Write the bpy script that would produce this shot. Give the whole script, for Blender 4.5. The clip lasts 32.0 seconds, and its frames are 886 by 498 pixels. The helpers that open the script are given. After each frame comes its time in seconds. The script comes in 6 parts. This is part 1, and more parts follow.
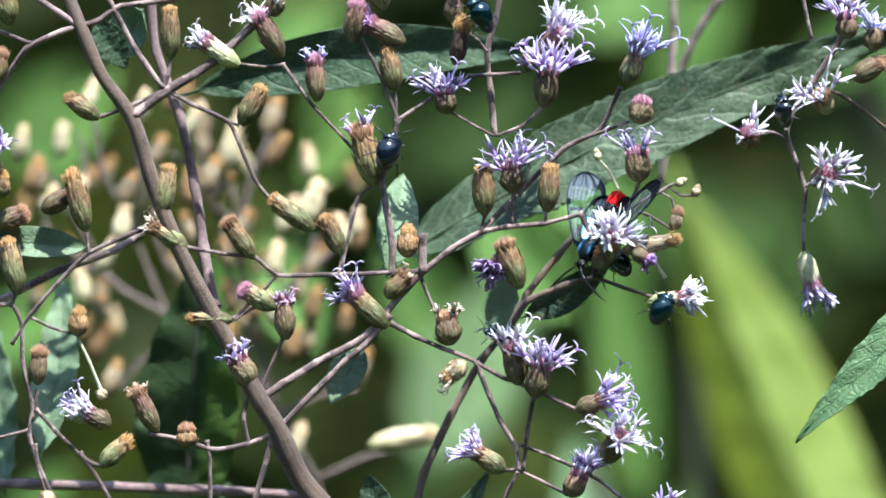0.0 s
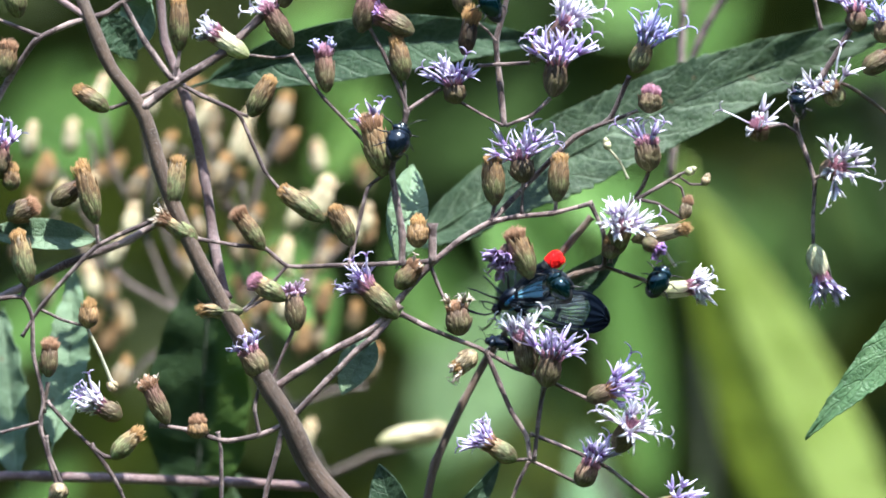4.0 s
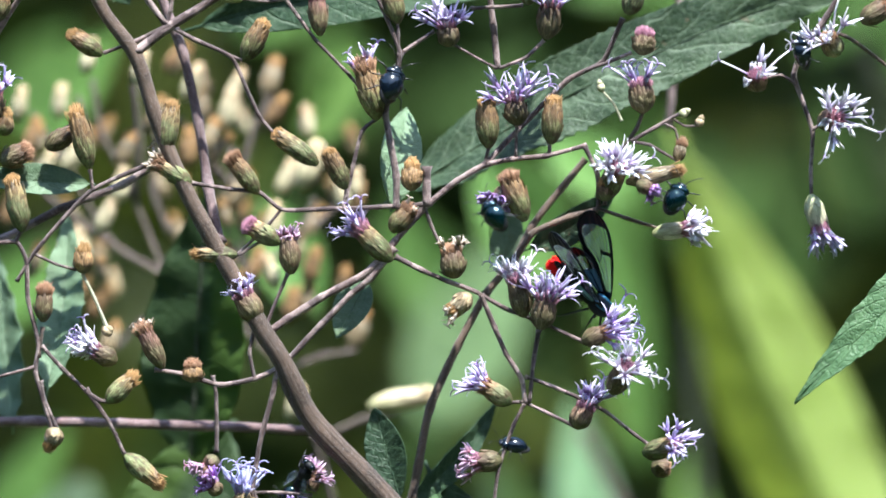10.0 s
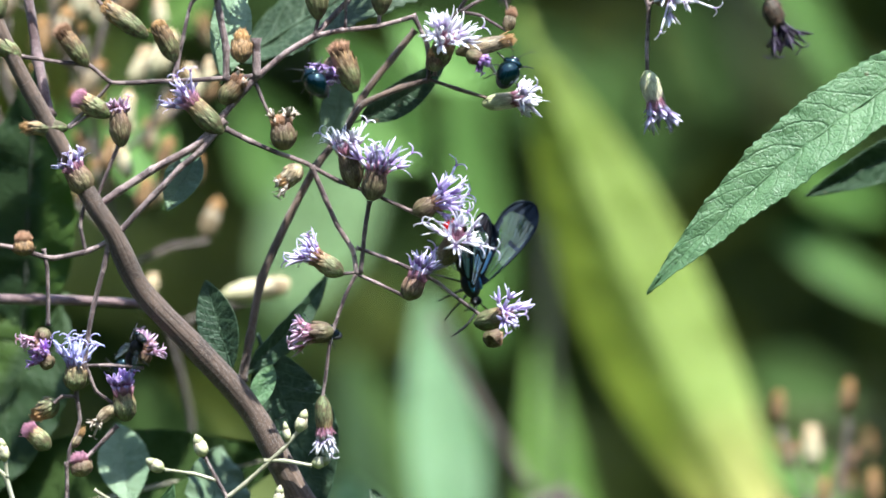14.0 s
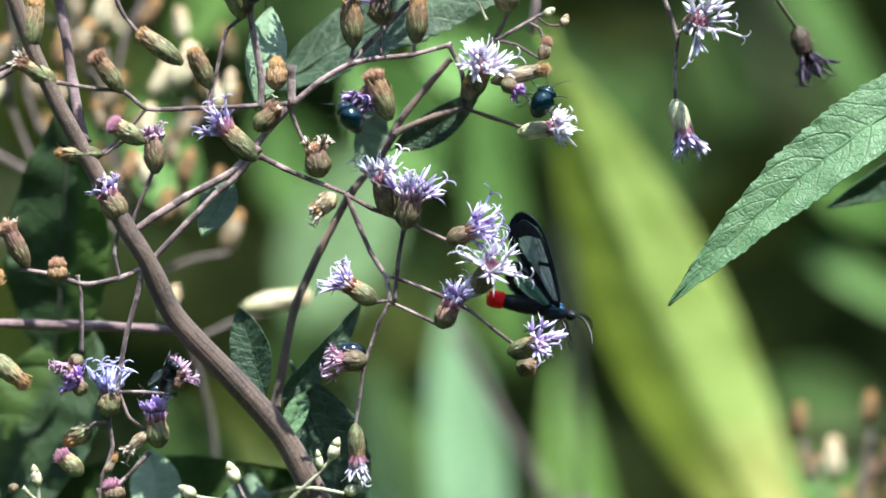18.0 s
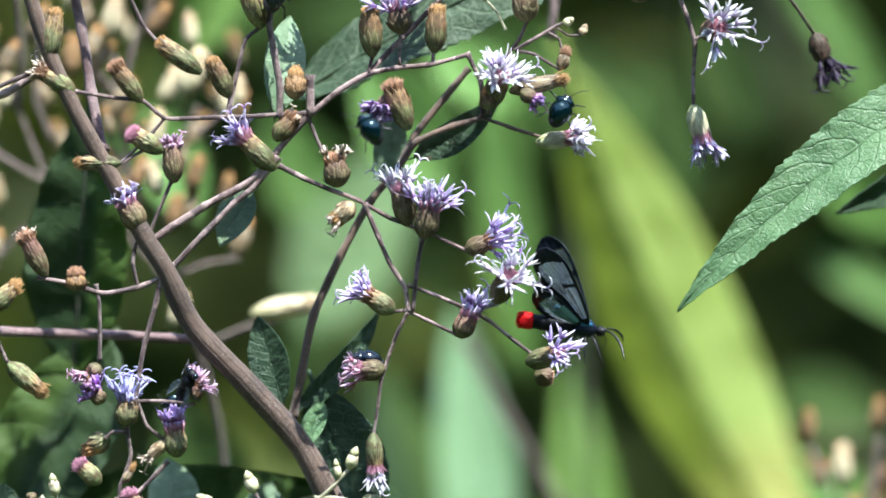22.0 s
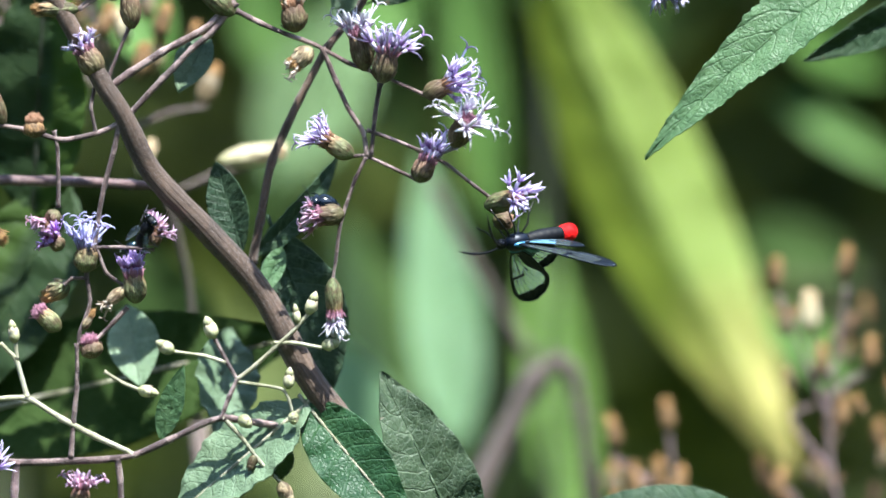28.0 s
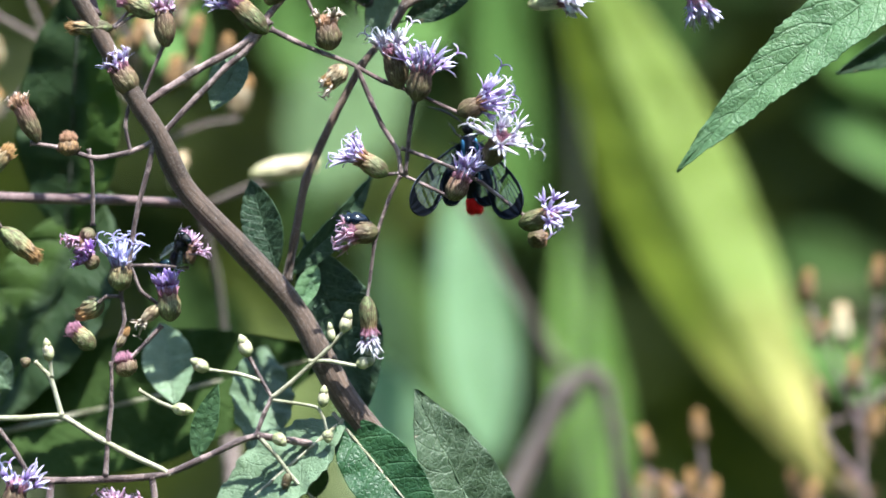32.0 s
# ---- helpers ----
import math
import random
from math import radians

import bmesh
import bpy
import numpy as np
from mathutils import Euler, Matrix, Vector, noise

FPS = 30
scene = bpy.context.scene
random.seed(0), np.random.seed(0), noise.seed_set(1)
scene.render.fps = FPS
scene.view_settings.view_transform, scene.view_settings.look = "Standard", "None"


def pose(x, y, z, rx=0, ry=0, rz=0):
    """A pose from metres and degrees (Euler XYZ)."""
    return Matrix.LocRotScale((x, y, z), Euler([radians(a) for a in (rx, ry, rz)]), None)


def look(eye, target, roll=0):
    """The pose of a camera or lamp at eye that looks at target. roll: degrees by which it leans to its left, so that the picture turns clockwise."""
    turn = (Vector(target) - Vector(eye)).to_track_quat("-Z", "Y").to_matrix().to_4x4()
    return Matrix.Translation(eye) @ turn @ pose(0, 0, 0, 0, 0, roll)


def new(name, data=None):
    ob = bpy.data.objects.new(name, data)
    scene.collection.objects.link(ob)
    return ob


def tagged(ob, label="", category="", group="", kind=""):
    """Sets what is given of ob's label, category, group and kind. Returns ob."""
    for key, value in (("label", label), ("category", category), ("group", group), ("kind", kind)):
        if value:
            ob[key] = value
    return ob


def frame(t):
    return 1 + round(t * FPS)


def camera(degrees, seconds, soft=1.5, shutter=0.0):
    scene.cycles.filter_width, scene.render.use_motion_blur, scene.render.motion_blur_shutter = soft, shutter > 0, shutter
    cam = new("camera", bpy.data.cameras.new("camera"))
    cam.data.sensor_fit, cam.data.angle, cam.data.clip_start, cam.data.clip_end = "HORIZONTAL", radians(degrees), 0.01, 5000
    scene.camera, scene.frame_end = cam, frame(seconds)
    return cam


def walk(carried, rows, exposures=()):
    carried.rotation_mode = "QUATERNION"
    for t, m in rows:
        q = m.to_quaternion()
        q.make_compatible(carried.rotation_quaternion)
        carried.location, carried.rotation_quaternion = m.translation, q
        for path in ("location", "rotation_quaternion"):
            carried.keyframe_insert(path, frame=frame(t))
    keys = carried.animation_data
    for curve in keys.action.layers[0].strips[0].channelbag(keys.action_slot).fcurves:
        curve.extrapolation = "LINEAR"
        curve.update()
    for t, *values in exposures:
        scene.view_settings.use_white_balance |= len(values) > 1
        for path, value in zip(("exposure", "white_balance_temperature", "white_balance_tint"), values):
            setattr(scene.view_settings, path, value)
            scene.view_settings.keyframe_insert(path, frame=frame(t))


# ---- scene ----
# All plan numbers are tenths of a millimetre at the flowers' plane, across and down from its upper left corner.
UNIT = 1e-4
EYE = Vector((0.0, -1.5, 1.0))


def plan(u, v, d=0.0):
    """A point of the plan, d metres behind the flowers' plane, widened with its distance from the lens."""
    s = (1.5 + d) / 1.5
    return Vector(((u - 784) * UNIT * s, d, 1.0 - (v - 441) * UNIT * s))


def low(u, v, d=0.0):
    """The lower part of the flowering plant, from the lower corner of its plan."""
    return plan(213.0 + u * 0.9999 - v * 0.0147, 513.7 + u * 0.0147 + v * 0.9999, d)


def mid(u, v, d=0.0):
    """The middle part of the flowering plant."""
    return plan(45.2 + u - v * 0.0084, 338.6 + u * 0.0084 + v, d)


def far(u, v, d):
    """What stands still behind the plant, from the lower corner."""
    return plan(u + 210, v + 479, d)


# seconds, across, down: how far the camera pans, in plan numbers
PAN = [
    (0.0, 0, 0), (0.5, 11, -6), (1.0, 5, -2), (1.5, 17, -11), (2.0, 18, -17), (2.5, 12, -4),
    (3.0, 14, -4), (3.5, 12, -3), (4.0, 17, -6), (4.5, 17, -6), (6.5, 20, -14), (7.0, 24, -15),
    (7.5, 21, -12), (8.0, 21, -17), (8.5, 26, -18), (9.0, 20, -15), (9.5, 17, -31), (10.0, -2, -69),
    (10.5, -5, -216), (11.0, 3, -282), (11.5, 24, -298), (12.0, 0, -289), (12.5, -41, -286), (13.0, -78, -279),
    (13.5, -162, -268), (14.0, -263, -263), (14.5, -283, -257), (16.5, -235, -251), (17.0, -229, -248), (17.5, -223, -242),
    (18.0, -225, -242), (18.5, -226, -241), (19.0, -225, -242), (19.5, -223, -240), (20.0, -223, -233), (20.5, -214, -238),
    (21.0, -212, -237), (21.5, -209, -235), (22.0, -209, -232), (22.5, -212, -232), (23.0, -209, -234), (23.5, -211, -232),
    (24.0, -211, -233), (24.5, -203, -250), (25.0, -217, -279), (25.5, -219, -379), (26.0, -217, -454), (26.5, -241, -485),
    (28.5, -267, -503), (29.0, -264, -505), (29.5, -261, -502), (30.0, -256, -506), (30.5, -244, -500), (31.0, -222, -493),
    (31.5, -221, -489), (32.0, -210, -479),
]
# seconds, millimetres across and up, degrees: the wind's sway of the flowering plant
SWAY = [
    (0.0, 0.00, -0.00, 0.00), (0.5, -3.36, 1.09, 0.03), (1.0, -2.96, 1.41, -0.07), (1.5, -2.68, 0.58, 0.30),
    (2.0, -3.14, 0.96, 0.37), (2.5, -2.03, -0.20, 0.03), (3.0, -1.93, 2.29, -0.19), (3.5, -2.39, 2.14, -0.09),
    (4.0, 0.21, 1.15, -0.30), (4.5, -0.79, 3.15, -0.12), (6.5, 1.08, 2.90, -0.59), (7.0, 1.02, 2.91, -0.69),
    (7.5, 0.53, 3.67, -0.43), (8.0, 1.64, 3.12, -0.48), (8.5, -0.03, 3.43, -0.36), (9.0, 1.00, 3.68, -0.35),
    (9.5, 0.70, 3.62, -0.37), (10.0, 1.19, 4.96, -0.56), (10.5, 1.17, 5.18, -0.48), (11.0, 1.80, 5.65, -0.65),
    (11.5, 2.30, 6.46, -0.52), (12.0, 4.04, 6.98, -0.30), (12.5, 3.93, 7.31, -0.46), (13.0, 3.59, 6.62, -0.48),
    (13.5, 0.77, 6.50, -0.57), (14.0, -2.66, 8.28, -0.94), (14.5, -1.49, 6.73, -0.87), (16.5, -4.11, 6.75, -1.06),
    (17.0, -1.84, 6.64, -0.91), (17.5, -0.68, 4.67, -0.47), (18.0, -0.43, 5.48, -0.58), (18.5, 0.27, 4.42, -0.61),
    (19.0, 0.71, 4.72, -0.50), (19.5, 0.75, 5.43, -0.73), (20.0, 1.71, 4.76, -0.51), (20.5, 1.70, 5.64, -0.51),
    (21.0, 0.43, 5.44, -0.63), (21.5, 1.59, 4.58, -0.50), (22.0, 1.24, 4.81, -0.48), (22.5, -0.30, 5.16, -0.63),
    (23.0, -0.14, 4.91, -0.63), (23.5, -0.76, 5.05, -0.74), (24.0, -0.43, 5.19, -0.63), (24.5, 0.47, 4.36, -0.60),
    (25.0, 0.09, 3.78, -0.55), (25.5, 0.60, 3.12, -0.46), (26.0, 0.66, 3.12, -0.48), (26.5, 0.72, 3.86, -0.53),
    (28.5, -0.90, 5.32, -0.90), (29.0, -1.25, 5.30, -0.95), (29.5, -1.69, 6.01, -0.97), (30.0, -3.51, 6.69, -1.23),
    (30.5, -1.72, 6.53, -1.10), (31.0, -1.21, 5.76, -0.94), (31.5, -0.42, 5.06, -0.87), (32.0, -0.01, 4.34, -0.84),
]
# the same for the long stalk beside it
STALK_SWAY = [
    (0.0, 0.00, -0.00), (0.5, -2.91, 0.77), (1.0, -2.45, 1.23), (1.5, -1.99, -0.15), (2.0, -2.30, 0.16),
    (2.5, -1.84, 0.16), (3.0, -2.00, 1.39), (3.5, -1.99, 1.69), (4.0, 0.00, 0.77), (4.5, -0.77, 1.99),
    (6.5, 1.07, 1.85), (7.0, 0.91, 1.84), (7.5, 0.61, 2.46), (8.0, 1.53, 2.00), (8.5, 0.31, 2.15),
    (9.0, 1.22, 2.30), (9.5, 0.92, 2.45), (10.0, 1.53, 3.22), (10.5, 1.37, 3.37), (11.0, 1.84, 3.53),
    (11.5, 2.45, 4.15), (12.0, 4.13, 4.44), (12.5, 4.29, 4.45), (13.0, 3.82, 4.14), (13.5, 1.53, 4.45),
    (14.0, -1.38, 5.83), (14.5, -0.46, 4.75), (16.5, -2.81, 4.60), (17.0, -1.02, 4.45), (17.5, 0.10, 2.71),
    (18.0, -0.21, 2.87), (18.5, 0.81, 2.56), (19.0, 1.22, 2.61), (19.5, 1.01, 3.07), (20.0, 1.94, 2.92),
    (20.5, 1.99, 3.43), (21.0, 0.86, 3.22), (21.5, 1.73, 2.71), (22.0, 1.42, 2.81), (22.5, 0.20, 3.02),
    (23.0, 0.25, 3.11), (23.5, -0.31, 3.32), (24.0, 0.10, 3.22), (24.5, 0.71, 2.71), (25.0, 0.40, 2.25),
    (25.5, 0.76, 1.89), (26.0, 0.76, 1.89), (26.5, 0.86, 2.30), (28.5, -0.40, 3.19), (29.0, -0.75, 3.18),
    (29.5, -1.19, 3.61), (30.0, -3.01, 4.01), (30.5, -1.22, 3.92), (31.0, -0.71, 3.45), (31.5, 0.08, 3.04),
    (32.0, 0.49, 2.60),
]
cam = camera(5.985, 32.0, soft=1.75)
cam.data.dof.use_dof = True
cam.data.dof.focus_distance = 1.5
cam.data.dof.aperture_fstop = 8.0
walk(cam, [(t, look(EYE, plan(784 - dx, 441 - dy))) for t, dx, dy in PAN])

# ---- light ----
TO_SUN = Vector((0.22, -0.36, 1.0)).normalized()
world = bpy.data.worlds.new("sky")
scene.world = world
world.use_nodes = True
wn = world.node_tree
sky = wn.nodes.new("ShaderNodeTexSky")
sky.sky_type = "NISHITA"
sky.sun_disc = False
sky.sun_elevation = math.asin(TO_SUN.z)
sky.sun_rotation = math.atan2(TO_SUN.x, TO_SUN.y)
wn.links.new(sky.outputs[0], wn.nodes["Background"].inputs[0])
wn.nodes["Background"].inputs[1].default_value = 0.15
lamp = bpy.data.lights.new("sun", "SUN")
lamp.energy, lamp.angle, lamp.color = 4.4, radians(0.53), (1.0, 0.96, 0.9)
sun = new("sun", lamp)
sun.matrix_world = look(TO_SUN * 5, (0, 0, 0))
scene.view_settings.exposure = 1.73
scene.view_settings.use_white_balance = True
scene.view_settings.white_balance_temperature = 6050
scene.view_settings.white_balance_tint = 5


# ---- materials ----
class Nodes:
    """Short writing for node trees."""

    def __init__(self, name, rough=0.6, metal=0.0, spec=0.4):
        self.mat = bpy.data.materials.new(name)
        self.mat.use_nodes = True
        self.nt = self.mat.node_tree
        self.bsdf = self.nt.nodes["Principled BSDF"]
        self.put(self.bsdf, "Roughness", rough)
        self.put(self.bsdf, "Metallic", metal)
        self.put(self.bsdf, "Specular IOR Level", spec)

    def put(self, node, key, value):
        if isinstance(value, bpy.types.NodeSocket):
            self.nt.links.new(value, node.inputs[key])
        else:
            node.inputs[key].default_value = value

    def add(self, kind, out=0, **inputs):
        node = self.nt.nodes.new(kind)
        for key, value in inputs.items():
            self.put(node, key.replace("_", " "), value)
        return node.outputs[out]

    def math(self, op, a, b=0.0, c=0.0):
        node = self.nt.nodes.new("ShaderNodeMath")
        node.operation = op
        for i, value in enumerate((a, b, c)):
            self.put(node, i, value)
        return node.outputs[0]

    def coords(self, which="Object", scale=(1, 1, 1)):
        out = self.nt.nodes.new("ShaderNodeTexCoord").outputs[which]
        node = self.nt.nodes.new("ShaderNodeMapping")
        self.put(node, "Vector", out)
        self.put(node, "Scale", scale)
        return node.outputs[0]

    def noise(self, scale, detail=3.0, rough=0.55, vector=None, out=0):
        return self.add("ShaderNodeTexNoise", out, Vector=vector or self.coords(), Scale=scale, Detail=detail, Roughness=rough)

    def ramp(self, fac, stops):
        node = self.nt.nodes.new("ShaderNodeValToRGB")
        self.put(node, 0, fac)
        els = node.color_ramp.elements
        while len(els) < len(stops):
            els.new(0.5)
        for el, (at, col) in zip(els, stops):
            el.position, el.color = at, (*col, 1)
        return node.outputs[0]

    def mix(self, fac, a, b, blend="MIX"):
        node = self.nt.nodes.new("ShaderNodeMix")
        node.data_type, node.blend_type = "RGBA", blend
        for key, value in ((0, fac), (6, a), (7, b)):
            self.put(node, key, (*value, 1) if isinstance(value, tuple) and len(value) == 3 else value)
        return node.outputs[2]

    def uv(self):
        node = self.nt.nodes.new("ShaderNodeSeparateXYZ")
        self.put(node, 0, self.nt.nodes.new("ShaderNodeTexCoord").outputs["UV"])
        return node.outputs

    def random(self):
        return self.nt.nodes.new("ShaderNodeObjectInfo").outputs["Random"]

    def island(self):
        return self.nt.nodes.new("ShaderNodeNewGeometry").outputs["Random Per Island"]

    def shade(self, color, dim=0.75, high=1.2, by=None):
        """Varies a colour from thing to thing."""
        node = self.nt.nodes.new("ShaderNodeHueSaturation")
        k = self.math("MULTIPLY_ADD", by or self.random(), high - dim, dim)
        self.put(node, "Value", k)
        self.put(node, "Color", color)
        return node.outputs[0]

    def bump(self, height, strength=0.4, distance=1e-4):
        self.put(self.bsdf, "Normal", self.add("ShaderNodeBump", 0, Height=height, Strength=strength, Distance=distance))

    def thin(self, color, share=0.35):
        """Lets part of the light through, as leaves and petals do."""
        tr = self.nt.nodes.new("ShaderNodeBsdfTranslucent")
        self.put(tr, "Color", color)
        mixer = self.nt.nodes.new("ShaderNodeMixShader")
        mixer.inputs[0].default_value = share
        self.nt.links.new(self.bsdf.outputs[0], mixer.inputs[1])
        self.nt.links.new(tr.outputs[0], mixer.inputs[2])
        self.nt.links.new(mixer.outputs[0], self.nt.nodes["Material Output"].inputs[0])

    def done(self, color):
        self.put(self.bsdf, "Base Color", color)
        return self.mat


def bract_material(name, stops, dim=0.75, high=1.2, mottle=0.65):
    """Colour along the head, with a dark keel and pale dry rims on each bract, streaks and specks."""
    n = Nodes(name, 0.6, spec=0.3)
    x, y, _ = n.uv()
    along = n.math("ADD", y, n.math("MULTIPLY_ADD", n.noise(380.0, 4), 0.7, -0.35))
    col = n.ramp(along, stops)
    streak = n.noise(1.0, 3, 0.6, n.coords("Object", (5200, 5200, 420)))
    col = n.mix(n.ramp(streak, [(0.38, (0.2 + 0.85 * mottle,) * 3), (0.58, (0, 0, 0))]), col, (0.07, 0.04, 0.025))
    rim = n.math("MULTIPLY", n.math("ABSOLUTE", n.math("SUBTRACT", x, 0.5)), 2.0)
    rim = n.math("MULTIPLY", n.math("GREATER_THAN", rim, 0.72), n.noise(1800.0, 2))
    col = n.mix(n.math("MULTIPLY", rim, 0.5), col, (0.55, 0.45, 0.3))
    col = n.mix(n.ramp(n.noise(620.0, 3, 0.6), [(0.40, (mottle,) * 3), (0.50, (0, 0, 0))]), col, (0.09, 0.05, 0.03))
    col = n.shade(n.shade(col, 0.62, 1.25, n.island()), dim, high)
    n.bump(n.math("ADD", streak, n.noise(3500.0, 3)), 0.7, 1.2e-4)
    return n.done(col)


TAN = (0.45, 0.30, 0.14)
BRACTS = {
    "spent": bract_material("spent_bracts", [(0.05, (0.17, 0.22, 0.08)), (0.45, (0.21, 0.21, 0.09)), (0.64, (0.25, 0.155, 0.075)), (0.88, (0.40, 0.24, 0.11))]),
    "green": bract_material("green_bracts", [(0.05, (0.14, 0.20, 0.07)), (0.55, (0.25, 0.27, 0.13)), (0.8, TAN), (1.0, (0.6, 0.48, 0.36))]),
    "bloom": bract_material("blooming_bracts", [(0.05, (0.17, 0.18, 0.08)), (0.4, (0.18, 0.15, 0.08)), (0.75, (0.27, 0.14, 0.11)), (1.0, (0.42, 0.2, 0.22))]),
    "dark": bract_material("dark_bracts", [(0.05, (0.15, 0.155, 0.07)), (0.5, (0.15, 0.125, 0.065)), (1.0, (0.25, 0.14, 0.11))]),
    # near-black for the leaf shade on the nodding head; the tan-domed head shares it
    "withered": bract_material("withered_shaded_bracts", [(0.05, (0.02, 0.022, 0.011)), (0.5, (0.022, 0.018, 0.012)), (1.0, (0.03, 0.02, 0.02))], 0.6, 0.9),
    "pale": bract_material("straw_bracts", [(0.05, (0.38, 0.33, 0.19)), (0.5, (0.48, 0.37, 0.22)), (1.0, (0.74, 0.64, 0.46))]),
    "cream": bract_material("cream_bracts", [(0.05, (0.45, 0.46, 0.22)), (0.4, (0.7, 0.63, 0.40)), (1.0, (0.88, 0.73, 0.48))], 0.85, 1.1, 0.15),
    "orange": bract_material("orange_bracts", [(0.05, (0.2, 0.2, 0.1)), (0.45, (0.40, 0.24, 0.11)), (1.0, (0.62, 0.37, 0.17))]),
    "bud": bract_material("bud_bracts", [(0.05, (0.38, 0.42, 0.19)), (0.6, (0.6, 0.58, 0.38)), (1.0, (0.6, 0.44, 0.38))], 0.85, 1.1, 0.1),
}


def petal_material(name, root, tip):
    n = Nodes(name, 0.5, spec=0.3)
    col = n.ramp(n.math("ADD", n.uv()[1], n.math("MULTIPLY_ADD", n.noise(900.0, 2), 0.4, -0.2)), [(0.1, root), (0.65, tip)])
    col = n.shade(n.shade(col, 0.75, 1.15, n.island()), 0.85, 1.1)
    n.thin(col, 0.3)
    return n.done(col)


PETALS = {
    "lilac": petal_material("lilac_florets", (0.37, 0.2, 0.56), (0.81, 0.75, 0.97)),
    "white": petal_material("white_florets", (0.54, 0.42, 0.66), (0.95, 0.94, 0.99)),
    "magenta": petal_material("magenta_florets", (0.36, 0.08, 0.36), (0.62, 0.40, 0.85)),
    "mauve": petal_material("mauve_florets", (0.28, 0.07, 0.27), (0.66, 0.5, 0.88)),
    "blue": petal_material("bluish_florets", (0.42, 0.32, 0.66), (0.66, 0.67, 0.98)),
    "straw": petal_material("withered_straw_florets", (0.3, 0.2, 0.13), (0.74, 0.64, 0.54)),
    # florets of the nodding head, with the shade on them put into the colour
    "dusk": petal_material("withered_shaded_florets", (0.02, 0.014, 0.02), (0.065, 0.045, 0.09)),
    "pink": petal_material("pinkish_florets", (0.5, 0.2, 0.28), (0.72, 0.52, 0.70)),
}
DISC = {
    "pink": petal_material("pink_disc", (0.3, 0.1, 0.14), (0.58, 0.3, 0.4)),
    "rust": petal_material("rusty_disc", (0.22, 0.11, 0.06), (0.50, 0.30, 0.19)),
    "cream": petal_material("cream_pappus", (0.6, 0.45, 0.28), (0.9, 0.74, 0.5)),
    "tan": petal_material("tan_pappus", (0.22, 0.12, 0.055), (0.55, 0.34, 0.15)),
}


def stem_material(name, dark, light, scale=1.0, blotch=0.0):
    n = Nodes(name, 0.65, spec=0.3)
    fac = n.math("ADD", n.math("MULTIPLY", n.noise(120.0 * scale, 4), 0.75), n.math("MULTIPLY", n.noise(1500.0 * scale, 4, 0.7), 0.4))
    col = n.ramp(fac, [(0.40, tuple(c * 0.7 for c in dark)), (0.50, dark), (0.60, tuple((a + b) / 2 for a, b in zip(dark, light))), (0.72, light)])
    if blotch:
        col = n.mix(n.ramp(n.noise(260.0, 2, 0.4), [(0.48, (blotch,) * 3), (0.52, (0, 0, 0))]), col, (0.06, 0.035, 0.036))
    down = n.math("GREATER_THAN", n.noise(6500.0 * scale, 2), 0.62)
    col = n.mix(n.math("MULTIPLY", down, 0.35), col, (0.62, 0.58, 0.55))
    ridge = n.noise(1.0, 3, 0.6, n.coords("UV", (26, 5, 1)))
    col = n.mix(n.ramp(ridge, [(0.36, (0.4,) * 3), (0.54, (0, 0, 0))]), col, tuple(c * 0.45 for c in dark))
    n.bump(n.math("ADD", n.noise(2500.0 * scale, 4), n.math("MULTIPLY", ridge, 1.8)), 0.8, 1.6e-4)
    n.put(n.bsdf, "Sheen Weight", 0.15)
    return n.done(n.shade(col, 0.8, 1.15))


STEM = stem_material("downy_purple_brown_stem", (0.135, 0.086, 0.08), (0.44, 0.33, 0.31), blotch=0.88)
STEM_GREEN = stem_material("olive_brown_stem", (0.07, 0.046, 0.034), (0.165, 0.108, 0.078))
STEM_PALE = stem_material("pale_green_stem", (0.34, 0.33, 0.20), (0.58, 0.56, 0.42))
STEM_PINK = stem_material("pinkish_stem", (0.19, 0.115, 0.115), (0.40, 0.29, 0.30), blotch=0.4)
STALK_DARK = stem_material("dark_green_stalk", (0.02, 0.035, 0.01), (0.05, 0.08, 0.02), 0.3)
STEM_FAR = stem_material("brown_purple_stem", (0.085, 0.06, 0.052), (0.18, 0.135, 0.12), 0.3)


